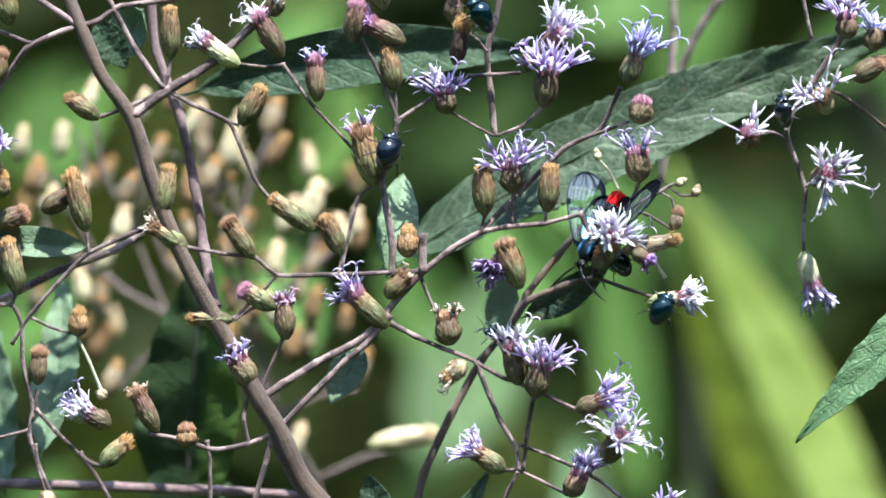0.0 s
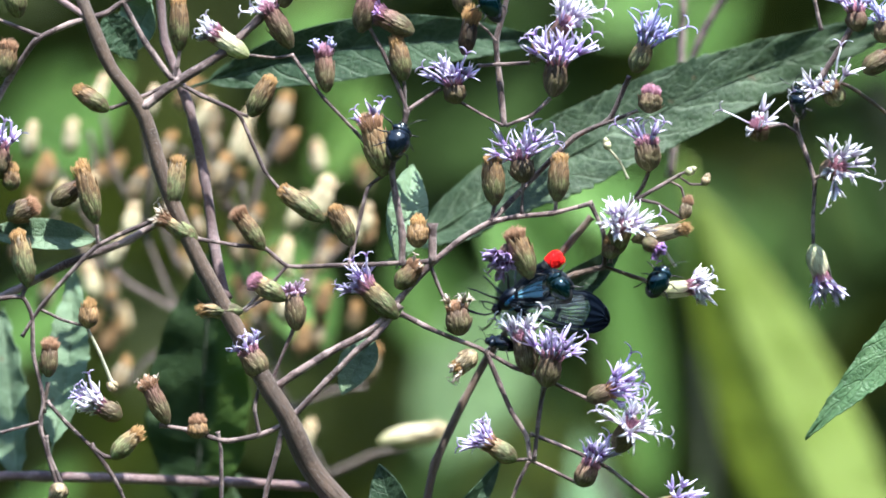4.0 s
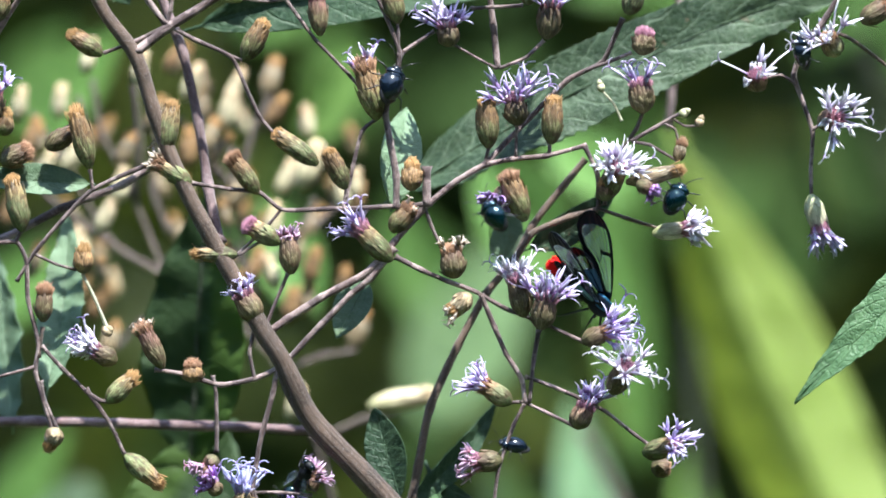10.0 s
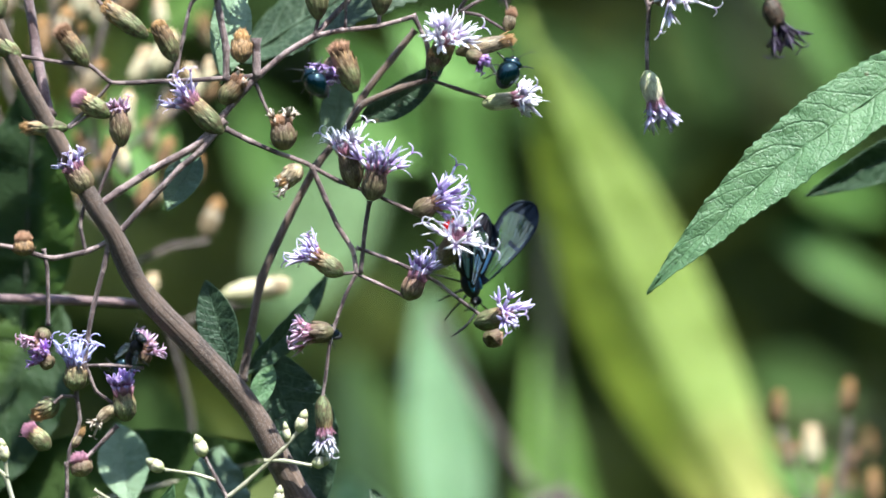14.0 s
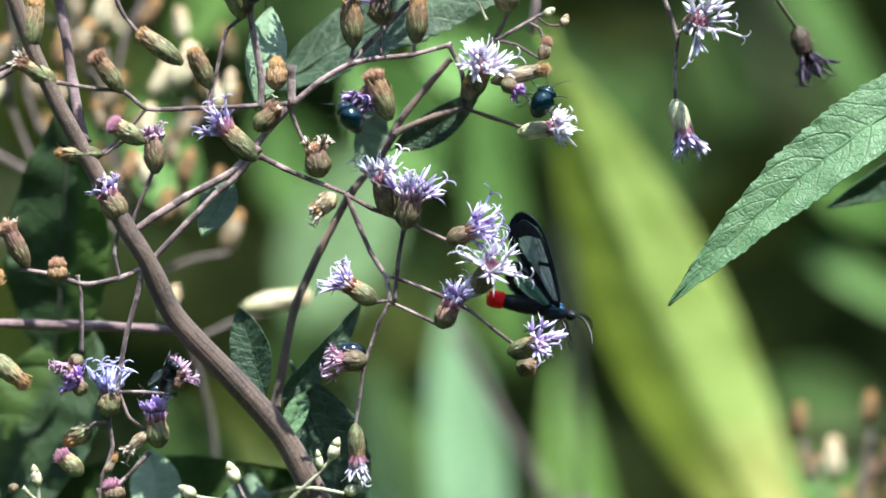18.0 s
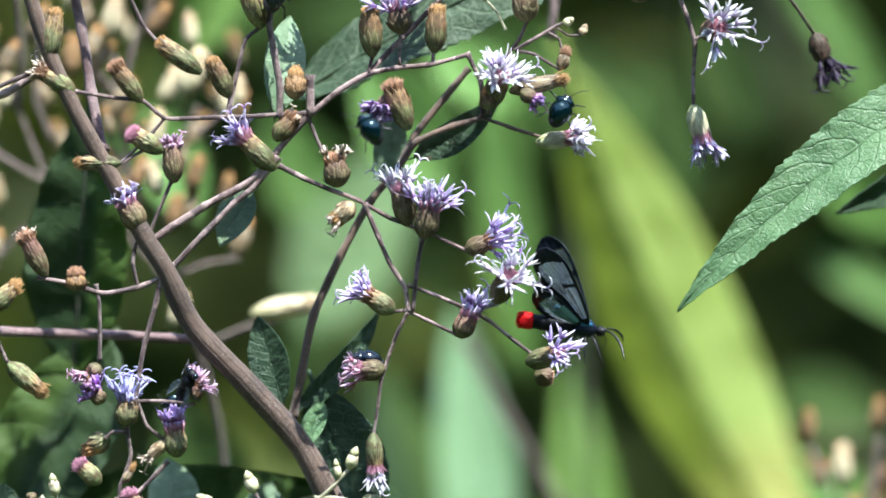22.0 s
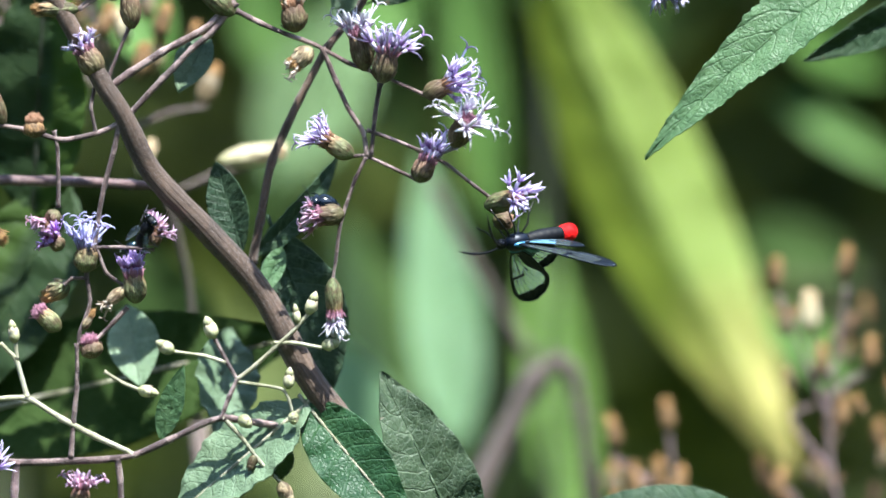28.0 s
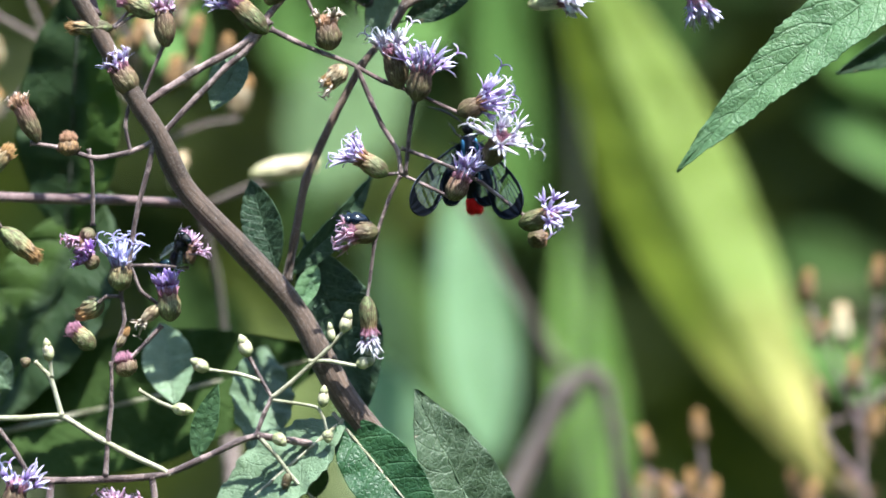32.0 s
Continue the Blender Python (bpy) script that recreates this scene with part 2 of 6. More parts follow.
def leaf_material(name, dark, light, vein, share=0.3, veins=13.0, rough=0.5, spec=0.3, tip=None, net_share=1.0, line_share=0.5, half=None, lat=0.45):
    """Blade with midrib, uneven side veins that follow the leaf's own length and width, and a fine net between them."""
    n = Nodes(name, rough, spec=spec)
    u, v, _ = n.uv()
    side = n.math("ABSOLUTE", n.math("MULTIPLY_ADD", v, 2.0, -1.0))
    wob = n.math("ADD", n.math("MULTIPLY_ADD", n.noise(60.0, 2), 0.16, -0.08), n.math("MULTIPLY_ADD", n.noise(420.0, 3), 0.03, -0.015))
    run = n.math("ADD", n.math("SUBTRACT", u, n.math("MULTIPLY", n.math("POWER", side, 1.4), 0.12)), wob)
    saw = n.math("ABSOLUTE", n.math("SUBTRACT", n.math("FRACT", n.math("MULTIPLY", run, veins)), 0.5))
    lateral = n.math("SUBTRACT", 1.0, n.math("MINIMUM", 1.0, n.math("MULTIPLY", saw, 12.0)))
    lateral = n.math("MULTIPLY", lateral, n.math("MULTIPLY_ADD", n.noise(150.0, 2), 1.5, -0.25))
    midrib = n.math("SUBTRACT", 1.0, n.math("MINIMUM", 1.0, n.math("MULTIPLY", side, 18.0)))
    bent = n.nt.nodes.new("ShaderNodeVectorMath")
    bent.operation = "MULTIPLY_ADD"
    n.put(bent, 0, n.noise(500.0, 2, out=1))
    n.put(bent, 1, (0.0022, 0.0022, 0.0022))
    n.put(bent, 2, n.coords())
    nets = []
    for scale, sharp in ((300.0, 13.0), (900.0, 6.0)):
        cells = n.nt.nodes.new("ShaderNodeTexVoronoi")
        cells.feature = "DISTANCE_TO_EDGE"
        n.put(cells, "Vector", bent.outputs[0])
        n.put(cells, "Scale", scale)
        nets.append(n.math("SUBTRACT", 1.0, n.math("MINIMUM", 1.0, n.math("MULTIPLY", cells.outputs[0], sharp))))
    net = n.math("ADD", n.math("MULTIPLY", nets[0], 0.42 * net_share), n.math("MULTIPLY", nets[1], 0.26 * net_share))
    line = n.math("MAXIMUM", n.math("MAXIMUM", midrib, n.math("MULTIPLY", lateral, lat)), net)
    col = n.ramp(n.math("ADD", n.math("MULTIPLY", n.noise(70.0, 5, 0.65), 0.7), n.math("MULTIPLY", n.noise(420.0, 4, 0.7), 0.3)), [(0.36, dark), (0.66, light)])
    col = n.mix(n.math("MULTIPLY", line, line_share), col, vein)
    if half:
        edge = n.math("ADD", v, n.math("MULTIPLY_ADD", n.noise(50.0, 3), 0.12, -0.06))
        col = n.mix(n.ramp(edge, [(0.58, (0, 0, 0)), (0.7, (1, 1, 1))]), col, half)
    if tip:
        col = n.mix(n.ramp(n.math("ADD", u, n.math("MULTIPLY_ADD", n.noise(40.0, 3), 0.3, -0.15)), [(0.62, (0, 0, 0)), (0.95, (1, 1, 1))]), col, tip)
    spots = n.math("GREATER_THAN", n.noise(260.0, 2), 0.72)
    col = n.mix(n.math("MULTIPLY", spots, 0.55), col, (0.16, 0.12, 0.07))
    col = n.shade(col, 0.85, 1.15)
    relief = n.math("ADD", n.math("ADD", midrib, n.math("MULTIPLY", lateral, 0.5 + 1.2 * lat)), n.math("ADD", n.math("MULTIPLY", nets[1], 0.4), n.math("MULTIPLY", nets[0], 0.32 * net_share)))
    n.bump(n.math("SUBTRACT", n.math("MULTIPLY", n.noise(1600.0, 2), 0.5), relief), 0.6, 2.8e-4)
    n.thin(n.mix(0.5, col, (0.45, 0.6, 0.1), "SOFT_LIGHT"), share)
    return n.done(col)


LEAF = leaf_material("fresh_green_leaf", (0.088, 0.18, 0.078), (0.165, 0.285, 0.135), (0.055, 0.125, 0.045), 0.3, rough=0.46, spec=0.32, net_share=1.2, line_share=0.55, lat=1.0)
LEAF_DARK = leaf_material("dark_green_leaf", (0.024, 0.055, 0.03), (0.058, 0.105, 0.052), (0.2, 0.3, 0.18), 0.22, net_share=0.55, line_share=0.6, lat=0.85)
# base colour lowered for the shade lying on parts of the large leaf
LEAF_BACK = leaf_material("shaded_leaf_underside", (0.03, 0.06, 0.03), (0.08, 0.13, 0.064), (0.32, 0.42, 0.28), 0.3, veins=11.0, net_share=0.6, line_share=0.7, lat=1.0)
# shaded green, with the sunlit half beside the midrib painted lighter
LEAF_DEEP = leaf_material("half_lit_leaf", (0.028, 0.06, 0.024), (0.064, 0.112, 0.044), (0.11, 0.16, 0.06), 0.4, 9.0, 0.5, 0.3, net_share=0.6, half=(0.09, 0.16, 0.035))
# dark and dull because the shade on these leaves is in the colour
LEAF_SHADE = leaf_material("shade_dark_leaf", (0.03, 0.06, 0.015), (0.06, 0.10, 0.03), (0.09, 0.14, 0.05), 0.3, 7.0, 0.85, 0.06)
LEAF_TEAL = leaf_material("grey_green_leaf", (0.115, 0.185, 0.105), (0.205, 0.29, 0.175), (0.3, 0.39, 0.27), 0.2, net_share=0.7)
LEAF_PALE = leaf_material("pale_green_leaf", (0.21, 0.38, 0.18), (0.32, 0.49, 0.29), (0.4, 0.54, 0.36), 0.35, 7.0)
LEAF_SAGE = leaf_material("sage_green_leaf", (0.19, 0.32, 0.12), (0.30, 0.43, 0.21), (0.38, 0.5, 0.28), 0.35, 7.0)
LEAF_LIME = leaf_material("lime_green_leaf", (0.19, 0.36, 0.07), (0.31, 0.5, 0.13), (0.3, 0.45, 0.16), 0.35, 7.0)
LEAF_GLOSS = leaf_material("glossy_green_leaf", (0.02, 0.062, 0.026), (0.04, 0.105, 0.038), (0.1, 0.2, 0.08), 0.22, 9.0, 0.42, 0.35, net_share=0.5, lat=0.7)
LEAF_MID = leaf_material("mid_green_leaf", (0.09, 0.2, 0.04), (0.15, 0.29, 0.06), (0.25, 0.38, 0.12), 0.35, 7.0)
LEAF_YELLOW = leaf_material("yellow_green_leaf", (0.24, 0.35, 0.045), (0.37, 0.48, 0.11), (0.5, 0.58, 0.22), 0.4, 5.0, tip=(0.64, 0.56, 0.18), half=(0.32, 0.42, 0.048))


def plain_material(name, color, rough, metal=0.0, spec=0.5, grain=1500.0, vary=0.35, coat=0.0):
    n = Nodes(name, rough, metal, spec)
    col = n.mix(n.math("MULTIPLY", n.noise(grain, 3), vary * 2), color, tuple(c * 0.45 for c in color))
    n.put(n.bsdf, "Coat Weight", coat)
    n.put(n.bsdf, "Coat Roughness", 0.12)
    n.bump(n.noise(grain * 2, 2), 0.25, 5e-5)
    return n.done(col)


BLACK = plain_material("black_scales", (0.005, 0.006, 0.009), 0.55, spec=0.2)
BLUE_BLACK = plain_material("blue_black_scales", (0.006, 0.011, 0.024), 0.42, 0.4)
RED = plain_material("scarlet_scales", (0.86, 0.014, 0.016), 0.6, spec=0.2, vary=0.15)
SHINE = plain_material("blue_shining_scales", (0.05, 0.2, 0.36), 0.4, 0.5)
SHELL = plain_material("blue_green_shell", (0.004, 0.026, 0.033), 0.16, 0.75, coat=0.6, grain=700.0, vary=0.2)
SHELL_DARK = plain_material("blue_black_shell", (0.005, 0.01, 0.018), 0.2, 0.4, coat=0.7, grain=700.0, vary=0.2)
LEGS = plain_material("black_legs", (0.008, 0.008, 0.01), 0.45)


def wing_material():
    n = Nodes("smoky_wing_scales", 0.45, spec=0.28)
    n.put(n.bsdf, "Specular Tint", (0.55, 0.75, 1.0, 1))
    n.bump(n.noise(4000.0, 2), 0.3, 4e-5)
    return n.done(n.mix(n.noise(900.0), (0.0015, 0.0018, 0.003), (0.003, 0.0035, 0.006)))


SCALES = wing_material()


def membrane_material(name, share, tone=1.0):
    n = Nodes(name, 0.38, spec=0.9)
    n.put(n.bsdf, "Specular Tint", (0.55, 0.75, 1.0, 1))
    clear = n.nt.nodes.new("ShaderNodeBsdfTransparent")
    clear.inputs[0].default_value = (0.86, 0.93, 0.95, 1)
    mixer = n.nt.nodes.new("ShaderNodeMixShader")
    mixer.inputs[0].default_value = share
    n.nt.links.new(clear.outputs[0], mixer.inputs[1])
    col = n.mix(n.noise(500.0), tuple(c * tone for c in (0.2, 0.25, 0.29)), tuple(c * tone for c in (0.3, 0.35, 0.38)))
    n.thin(col, 0.5)
    n.nt.links.new(n.nt.nodes["Material Output"].inputs[0].links[0].from_socket, mixer.inputs[2])
    n.nt.links.new(mixer.outputs[0], n.nt.nodes["Material Output"].inputs[0])
    return n.done(col)


MEMBRANE = membrane_material("clear_wing_membrane", 0.3)
FLY_WING = membrane_material("silvery_fly_wing", 0.4, 1.2)
PEARL = plain_material("pearly_blue_scales", (0.16, 0.36, 0.5), 0.35, 0.3, vary=0.2)


def ground_material():
    n = Nodes("weedy_soil", 0.95, spec=0.1)
    col = n.ramp(n.noise(2.2, 8, 0.7), [(0.35, (0.03, 0.045, 0.012)), (0.5, (0.06, 0.07, 0.028)), (0.62, (0.10, 0.075, 0.045))])
    col = n.mix(n.noise(140.0, 4), col, (0.03, 0.05, 0.012))
    n.bump(n.noise(60.0, 5), 0.8, 0.02)
    return n.done(col)


def hedge_material(name, dark, light):
    n = Nodes(name, 0.5, spec=0.35)
    col = n.ramp(n.island(), [(0.0, dark), (0.6, tuple((a + b) / 2 for a, b in zip(dark, light))), (1.0, light)])
    col = n.mix(n.noise(30.0, 3), col, dark)
    n.thin(col, 0.25)
    return n.done(col)


# ---- shapes ----
class Shape:
    """Collects pieces of one mesh."""

    def __init__(self):
        self.v, self.f, self.uv, self.k = [], [], [], 0

    def add(self, verts, faces, uvs):
        self.v.append(np.asarray(verts, float))
        self.uv.append(np.asarray(uvs, float))
        self.f.extend([tuple(i + self.k for i in f) for f in faces])
        self.k += len(verts)

    def mesh(self, name, *mats, smooth=True):
        me = bpy.data.meshes.new(name)
        me.from_pydata(np.concatenate(self.v).tolist(), [], self.f)
        idx = np.empty(len(me.loops), dtype=np.int32)
        me.loops.foreach_get("vertex_index", idx)
        layer = me.uv_layers.new(name="UVMap")
        layer.data.foreach_set("uv", np.concatenate(self.uv)[idx].ravel().astype(np.float32))
        me.polygons.foreach_set("use_smooth", [smooth] * len(me.polygons))
        for m in mats:
            me.materials.append(m)
        me.update()
        return me


def unit(a):
    a = np.asarray(a, float)
    return a / np.maximum(np.linalg.norm(a, axis=-1, keepdims=True), 1e-12)


def glide(points, per=4, ease=1.0):
    """A smooth line through a few points."""
    p = np.array([tuple(q) for q in points], float)
    if len(p) < 3:
        t = np.linspace(0, 1, per + 1)[:, None]
        return p[0] + (p[-1] - p[0]) * t
    q = np.vstack([2 * p[0] - p[1], p, 2 * p[-1] - p[-2]])
    out = []
    for i in range(1, len(q) - 2):
        for t in np.arange(per) / per:
            m0, m1 = ease * (q[i + 1] - q[i - 1]) / 2, ease * (q[i + 2] - q[i]) / 2
            out.append((2 * t ** 3 - 3 * t * t + 1) * q[i] + (t ** 3 - 2 * t * t + t) * m0 + (3 * t * t - 2 * t ** 3) * q[i + 1] + (t ** 3 - t * t) * m1)
    out.append(p[-1])
    return np.array(out)


def sweep(sh, pts, ra, rb=None, seg=6, ref=(0.13, -1.0, 0.21), wide=None):
    """A closed rod along pts with half widths ra (across) and rb (deep)."""
    pts = np.asarray(pts, float)
    n = len(pts)
    ra = np.broadcast_to(np.asarray(ra, float), (n,))
    rb = ra if rb is None else np.broadcast_to(np.asarray(rb, float), (n,))
    tan = unit(np.gradient(pts, axis=0))
    side = unit(np.cross(tan, np.asarray(ref, float)) if wide is None else np.broadcast_to(np.asarray(wide, float), pts.shape))
    up = unit(np.cross(side, tan))
    a = np.arange(seg) * 2 * math.pi / seg
    ring = pts[:, None] + np.cos(a)[None, :, None] * (ra[:, None] * side)[:, None] + np.sin(a)[None, :, None] * (rb[:, None] * up)[:, None]
    verts = np.vstack([ring.reshape(-1, 3), pts[:1], pts[-1:]])
    faces = [(i * seg + j, i * seg + (j + 1) % seg, (i + 1) * seg + (j + 1) % seg, (i + 1) * seg + j) for i in range(n - 1) for j in range(seg)]
    faces += [(n * seg, (j + 1) % seg, j) for j in range(seg)]
    faces += [(n * seg + 1, (n - 1) * seg + j, (n - 1) * seg + (j + 1) % seg) for j in range(seg)]
    uvs = [(j / seg, i / (n - 1)) for i in range(n) for j in range(seg)] + [(0.5, 0), (0.5, 1)]
    sh.add(verts, faces, uvs)


def turned(sh, profile, seg=12, squash=1.0, lift=0.0):
    """A round body about z from (height, radius) pairs."""
    pts = [(0, lift * r, z) for z, r in profile]
    rr = np.array([max(r, 1e-6) for _, r in profile])
    n = len(profile)
    a = np.arange(seg) * 2 * math.pi / seg
    z = np.array([p[0] for p in profile])
    ring = np.stack([np.outer(rr, np.cos(a)), np.outer(rr * squash, np.sin(a)), np.repeat(z[:, None], seg, 1)], -1).reshape(-1, 3)
    faces = [(i * seg + j, i * seg + (j + 1) % seg, (i + 1) * seg + (j + 1) % seg, (i + 1) * seg + j) for i in range(n - 1) for j in range(seg)]
    faces += [tuple(range(seg - 1, -1, -1)), tuple((n - 1) * seg + j for j in range(seg))]
    sh.add(ring, faces, [(j / seg, i / (n - 1)) for i in range(n) for j in range(seg)])


def part(name, sh, material, parent=None, label="", at=None):
    """One mesh object under a thing or part; at is its own pose in the world."""
    ob = new(name, sh if isinstance(sh, bpy.types.Mesh) else sh.mesh(name, material))
    if at is not None:
        ob.matrix_basis = at
    if parent is not None:
        ob.parent = parent
        ob.matrix_parent_inverse = resting(parent).inverted()
    if label:
        tagged(ob, label)
    return ob


def resting(ob):
    """Where a thing or part stands before it moves."""
    m = ob.matrix_basis.copy()
    return m if ob.parent is None else resting(ob.parent) @ ob.matrix_parent_inverse @ m


def thing(name, base, label, category, group=""):
    ob = new(name)
    ob.empty_display_size = 0.02
    ob.matrix_basis = Matrix.Translation(base)
    return tagged(ob, label, category, group)


def facing(a, p=0.0, r=0.0):
    """A turn: forward at a degrees in the picture's plane (0 right, 90 up), p towards the lens; r turns the back from the lens (0) to the side."""
    a, p, r = radians(a), radians(p), radians(r)
    f = Vector((math.cos(p) * math.cos(a), -math.sin(p), math.cos(p) * math.sin(a)))
    toward = Vector((math.sin(p) * math.cos(a), math.cos(p), math.sin(p) * math.sin(a))) * -1.0
    n = Vector((-math.sin(a), 0, math.cos(a)))
    up = toward * math.cos(r) + n * math.sin(r)
    left = up.cross(f)
    return Matrix((f, left, up)).transposed().to_4x4()


# ---- plant parts ----
def branch(plant, where, points, r0, r1=None, material=None, name="branch", knots=True, deep=0.0):
    """A tapered twig through plan points (across, down) or (across, down, deep in millimetres)."""
    pts = glide([where(p[0], p[1], deep + (p[2] * 1e-3 if len(p) > 2 else 0.0)) for p in points], 6, 0.55)
    n = len(pts)
    pts = pts + np.array([[noise.noise(Vector(q) * 120 + Vector((k, 0, 0))) for k in (0, 7, 13)] for q in pts]) * 1.2e-4
    s = (1.5 + deep) / 1.5
    r = np.linspace(r0, r1 if r1 is not None else r0, n) * 0.82 * UNIT * s
    wob = np.array([noise.noise(Vector(q) * 260) for q in pts])
    r = r * (1 + 0.16 * wob)
    at_nodes = np.abs(((np.arange(n) / 6 + 0.5) % 1.0) - 0.5)
    r = r * (1 + 0.16 * np.maximum(0, 1 - at_nodes * 6))
    if knots:
        r[0] *= 1.25
        r[-1] *= 1.2
    sh = Shape()
    sweep(sh, pts, r, seg=8 if r0 > 5 else 6)
    return part(name, sh, material or STEM, plant)


HEADS = [0]
PROFILE = [(0.0, 0.24), (0.05, 0.44), (0.13, 0.68), (0.26, 0.9), (0.42, 1.0), (0.66, 0.95), (0.86, 0.80), (1.0, 0.64)]


def barrel(t):
    return np.interp(t, [a for a, _ in PROFILE], [b for _, b in PROFILE])


def involucre(rng, length, width, rows=7, per=8, flare=0.1):
    """Overlapping bracts round a small barrel, each keeled, pointed and a little lifted."""
    sh = Shape()
    half = width / 2
    turned(sh, [(t * length, barrel(t) * half * 0.84) for t, _ in PROFILE] + [(1.01 * length, 0.3 * half)], 10)
    for k in range(rows):
        t0 = 0.01 + 0.62 * k / rows
        for j in range(per):
            a0 = 2 * math.pi * (j + 0.5 * (k % 2) + rng.uniform(-0.16, 0.16)) / per
            wide = math.pi / per * rng.uniform(0.85, 1.15)
            span = rng.uniform(0.36, 0.50)
            lift = rng.uniform(0.02, 0.09) + (0.2 if rng.random() < 0.06 else 0.0)
            lean = rng.uniform(-0.12, 0.12)
            verts, uvs = [], []
            for s, w in ((0.0, 0.85), (0.35, 1.0), (0.65, 0.78), (0.87, 0.4), (1.0, 0.05)):
                t = t0 + span * s
                for q in (-1, -0.35, 0.35, 1):
                    a = a0 + q * wide * w + lean * s
                    rad = half * (barrel(min(t, 1.0)) * 0.86 + lift * s + 0.045 * (abs(q) < 0.5)) + flare * half * max(0, s - 0.6) * (0.3 + k / rows)
                    verts.append((rad * math.cos(a), rad * math.sin(a), t * length))
                    uvs.append((q * 0.5 + 0.5, min(1.0, t0 + span * (0.25 + 0.75 * s) * 0.9)))
            faces = [(4 * i + m, 4 * i + m + 1, 4 * i + m + 5, 4 * i + m + 4) for i in range(4) for m in range(3)]
            sh.add(verts, faces, uvs)
    return sh


def tuft(rng, length, width, reach, n=85, spread=0.25, fat=1.0):
    """Bristles and shrivelled florets that close the mouth of a head."""
    sh = Shape()
    for i in range(n):
        q = math.sqrt((i + 0.5) / n)
        a = i * 2.39996
        r = q * width * 0.34
        wild = 0.4 if rng.random() < 0.06 else 0.1
        d = unit(np.array([math.cos(a) * spread * q + rng.uniform(-wild, wild), math.sin(a) * spread * q + rng.uniform(-wild, wild), 1.0]))
        p0 = np.array([r * math.cos(a), r * math.sin(a), length * 0.72])
        far_end = length * 0.28 + reach * (1 - 0.75 * q * q) * rng.uniform(0.6, 1.05)
        bend = np.array([rng.uniform(-1, 1), rng.uniform(-1, 1), 0]) * 0.14 * far_end
        pts = [p0, p0 + d * far_end * 0.55, p0 + d * far_end * 0.85 + bend * 0.4, p0 + d * far_end + bend]
        w = width * rng.uniform(0.018, 0.045) * fat
        sweep(sh, pts, [w, w * 1.1, w, w * 0.4], seg=4)
    return sh


def florets(rng, length, width, reach, count, spread, curl=1.0, threads=3, broad=1.0):
    """Narrow-lobed florets and curled styles above a head's mouth."""
    sh = Shape()
    count = max(2, round(count * 0.95))
    for i in range(count):
        q = math.sqrt((i + 0.5) / count)
        a = i * 2.39996 + rng.uniform(-0.3, 0.3)
        out = np.array([math.cos(a), math.sin(a), 0.0])
        ang = spread * q * rng.uniform(0.55, 1.1)
        d = unit(out * math.sin(ang) + np.array([0, 0, math.cos(ang)]))
        p0 = out * q * width * 0.34 + np.array([0, 0, length * 0.88])
        size = reach * (rng.uniform(0.8, 1.15) if rng.random() < 0.72 else rng.uniform(0.4, 0.7))
        tube = size * rng.uniform(0.46, 0.58)
        p1 = p0 + d * tube
        sweep(sh, [p0, p0 + d * tube * 0.55, p1], [1.7e-4, 2.2e-4, 4.2e-4], seg=5)
        side = unit(np.cross(d, [0.3, 0.5, 0.9]))
        other = np.cross(d, side)
        for k in range(5):
            b = 2 * math.pi * (k + rng.uniform(-0.2, 0.2)) / 5
            o = side * math.cos(b) + other * math.sin(b)
            lobe = size * 0.74 * rng.uniform(0.6, 1.3)
            bend = curl * rng.uniform(-0.7, 1.15)
            open_by = rng.uniform(0.2, 0.85)
            pts = [p1]
            for m in range(1, 6):
                th = open_by + bend * (m / 5) ** 2
                pts.append(pts[-1] + (d * math.cos(th) + o * math.sin(th)) * lobe / 5)
            w = rng.uniform(2.9e-4, 4.3e-4) * broad
            sweep(sh, pts, [w * 0.7, w * 0.92, w, w * 0.9, w * 0.62, w * 0.08], [9e-5, 8e-5, 8e-5, 7e-5, 6e-5, 3e-5], seg=4, wide=np.cross(d, o))
    for i in range(threads + 1):
        a = rng.uniform(0, 2 * math.pi)
        out = np.array([math.cos(a), math.sin(a), 0.0])
        ang = spread * rng.uniform(0.5, 1.0)
        d = unit(out * math.sin(ang) + np.array([0, 0, math.cos(ang)]))
        p0 = np.array([0, 0, length * 0.9]) + out * width * 0.2
        size = reach * rng.uniform(1.25, 1.75)
        pts = [p0, p0 + d * size * 0.5, p0 + d * size * 0.8 + out * size * 0.08]
        sweep(sh, glide(pts, 3), 2.0e-4, seg=4)
        for sgn in (-1, 1):
            o = unit(np.cross(d, [0.2, 1, 0.1])) * sgn
            hook = [pts[-1]]
            for m in range(6):
                th = 0.25 + rng.uniform(0.28, 0.42) * m
                hook.append(hook[-1] + (d * math.cos(th) + o * math.sin(th)) * size * 0.055)
            sweep(sh, hook, np.linspace(1.5e-4, 0.9e-4, len(hook)), seg=4)
    return sh


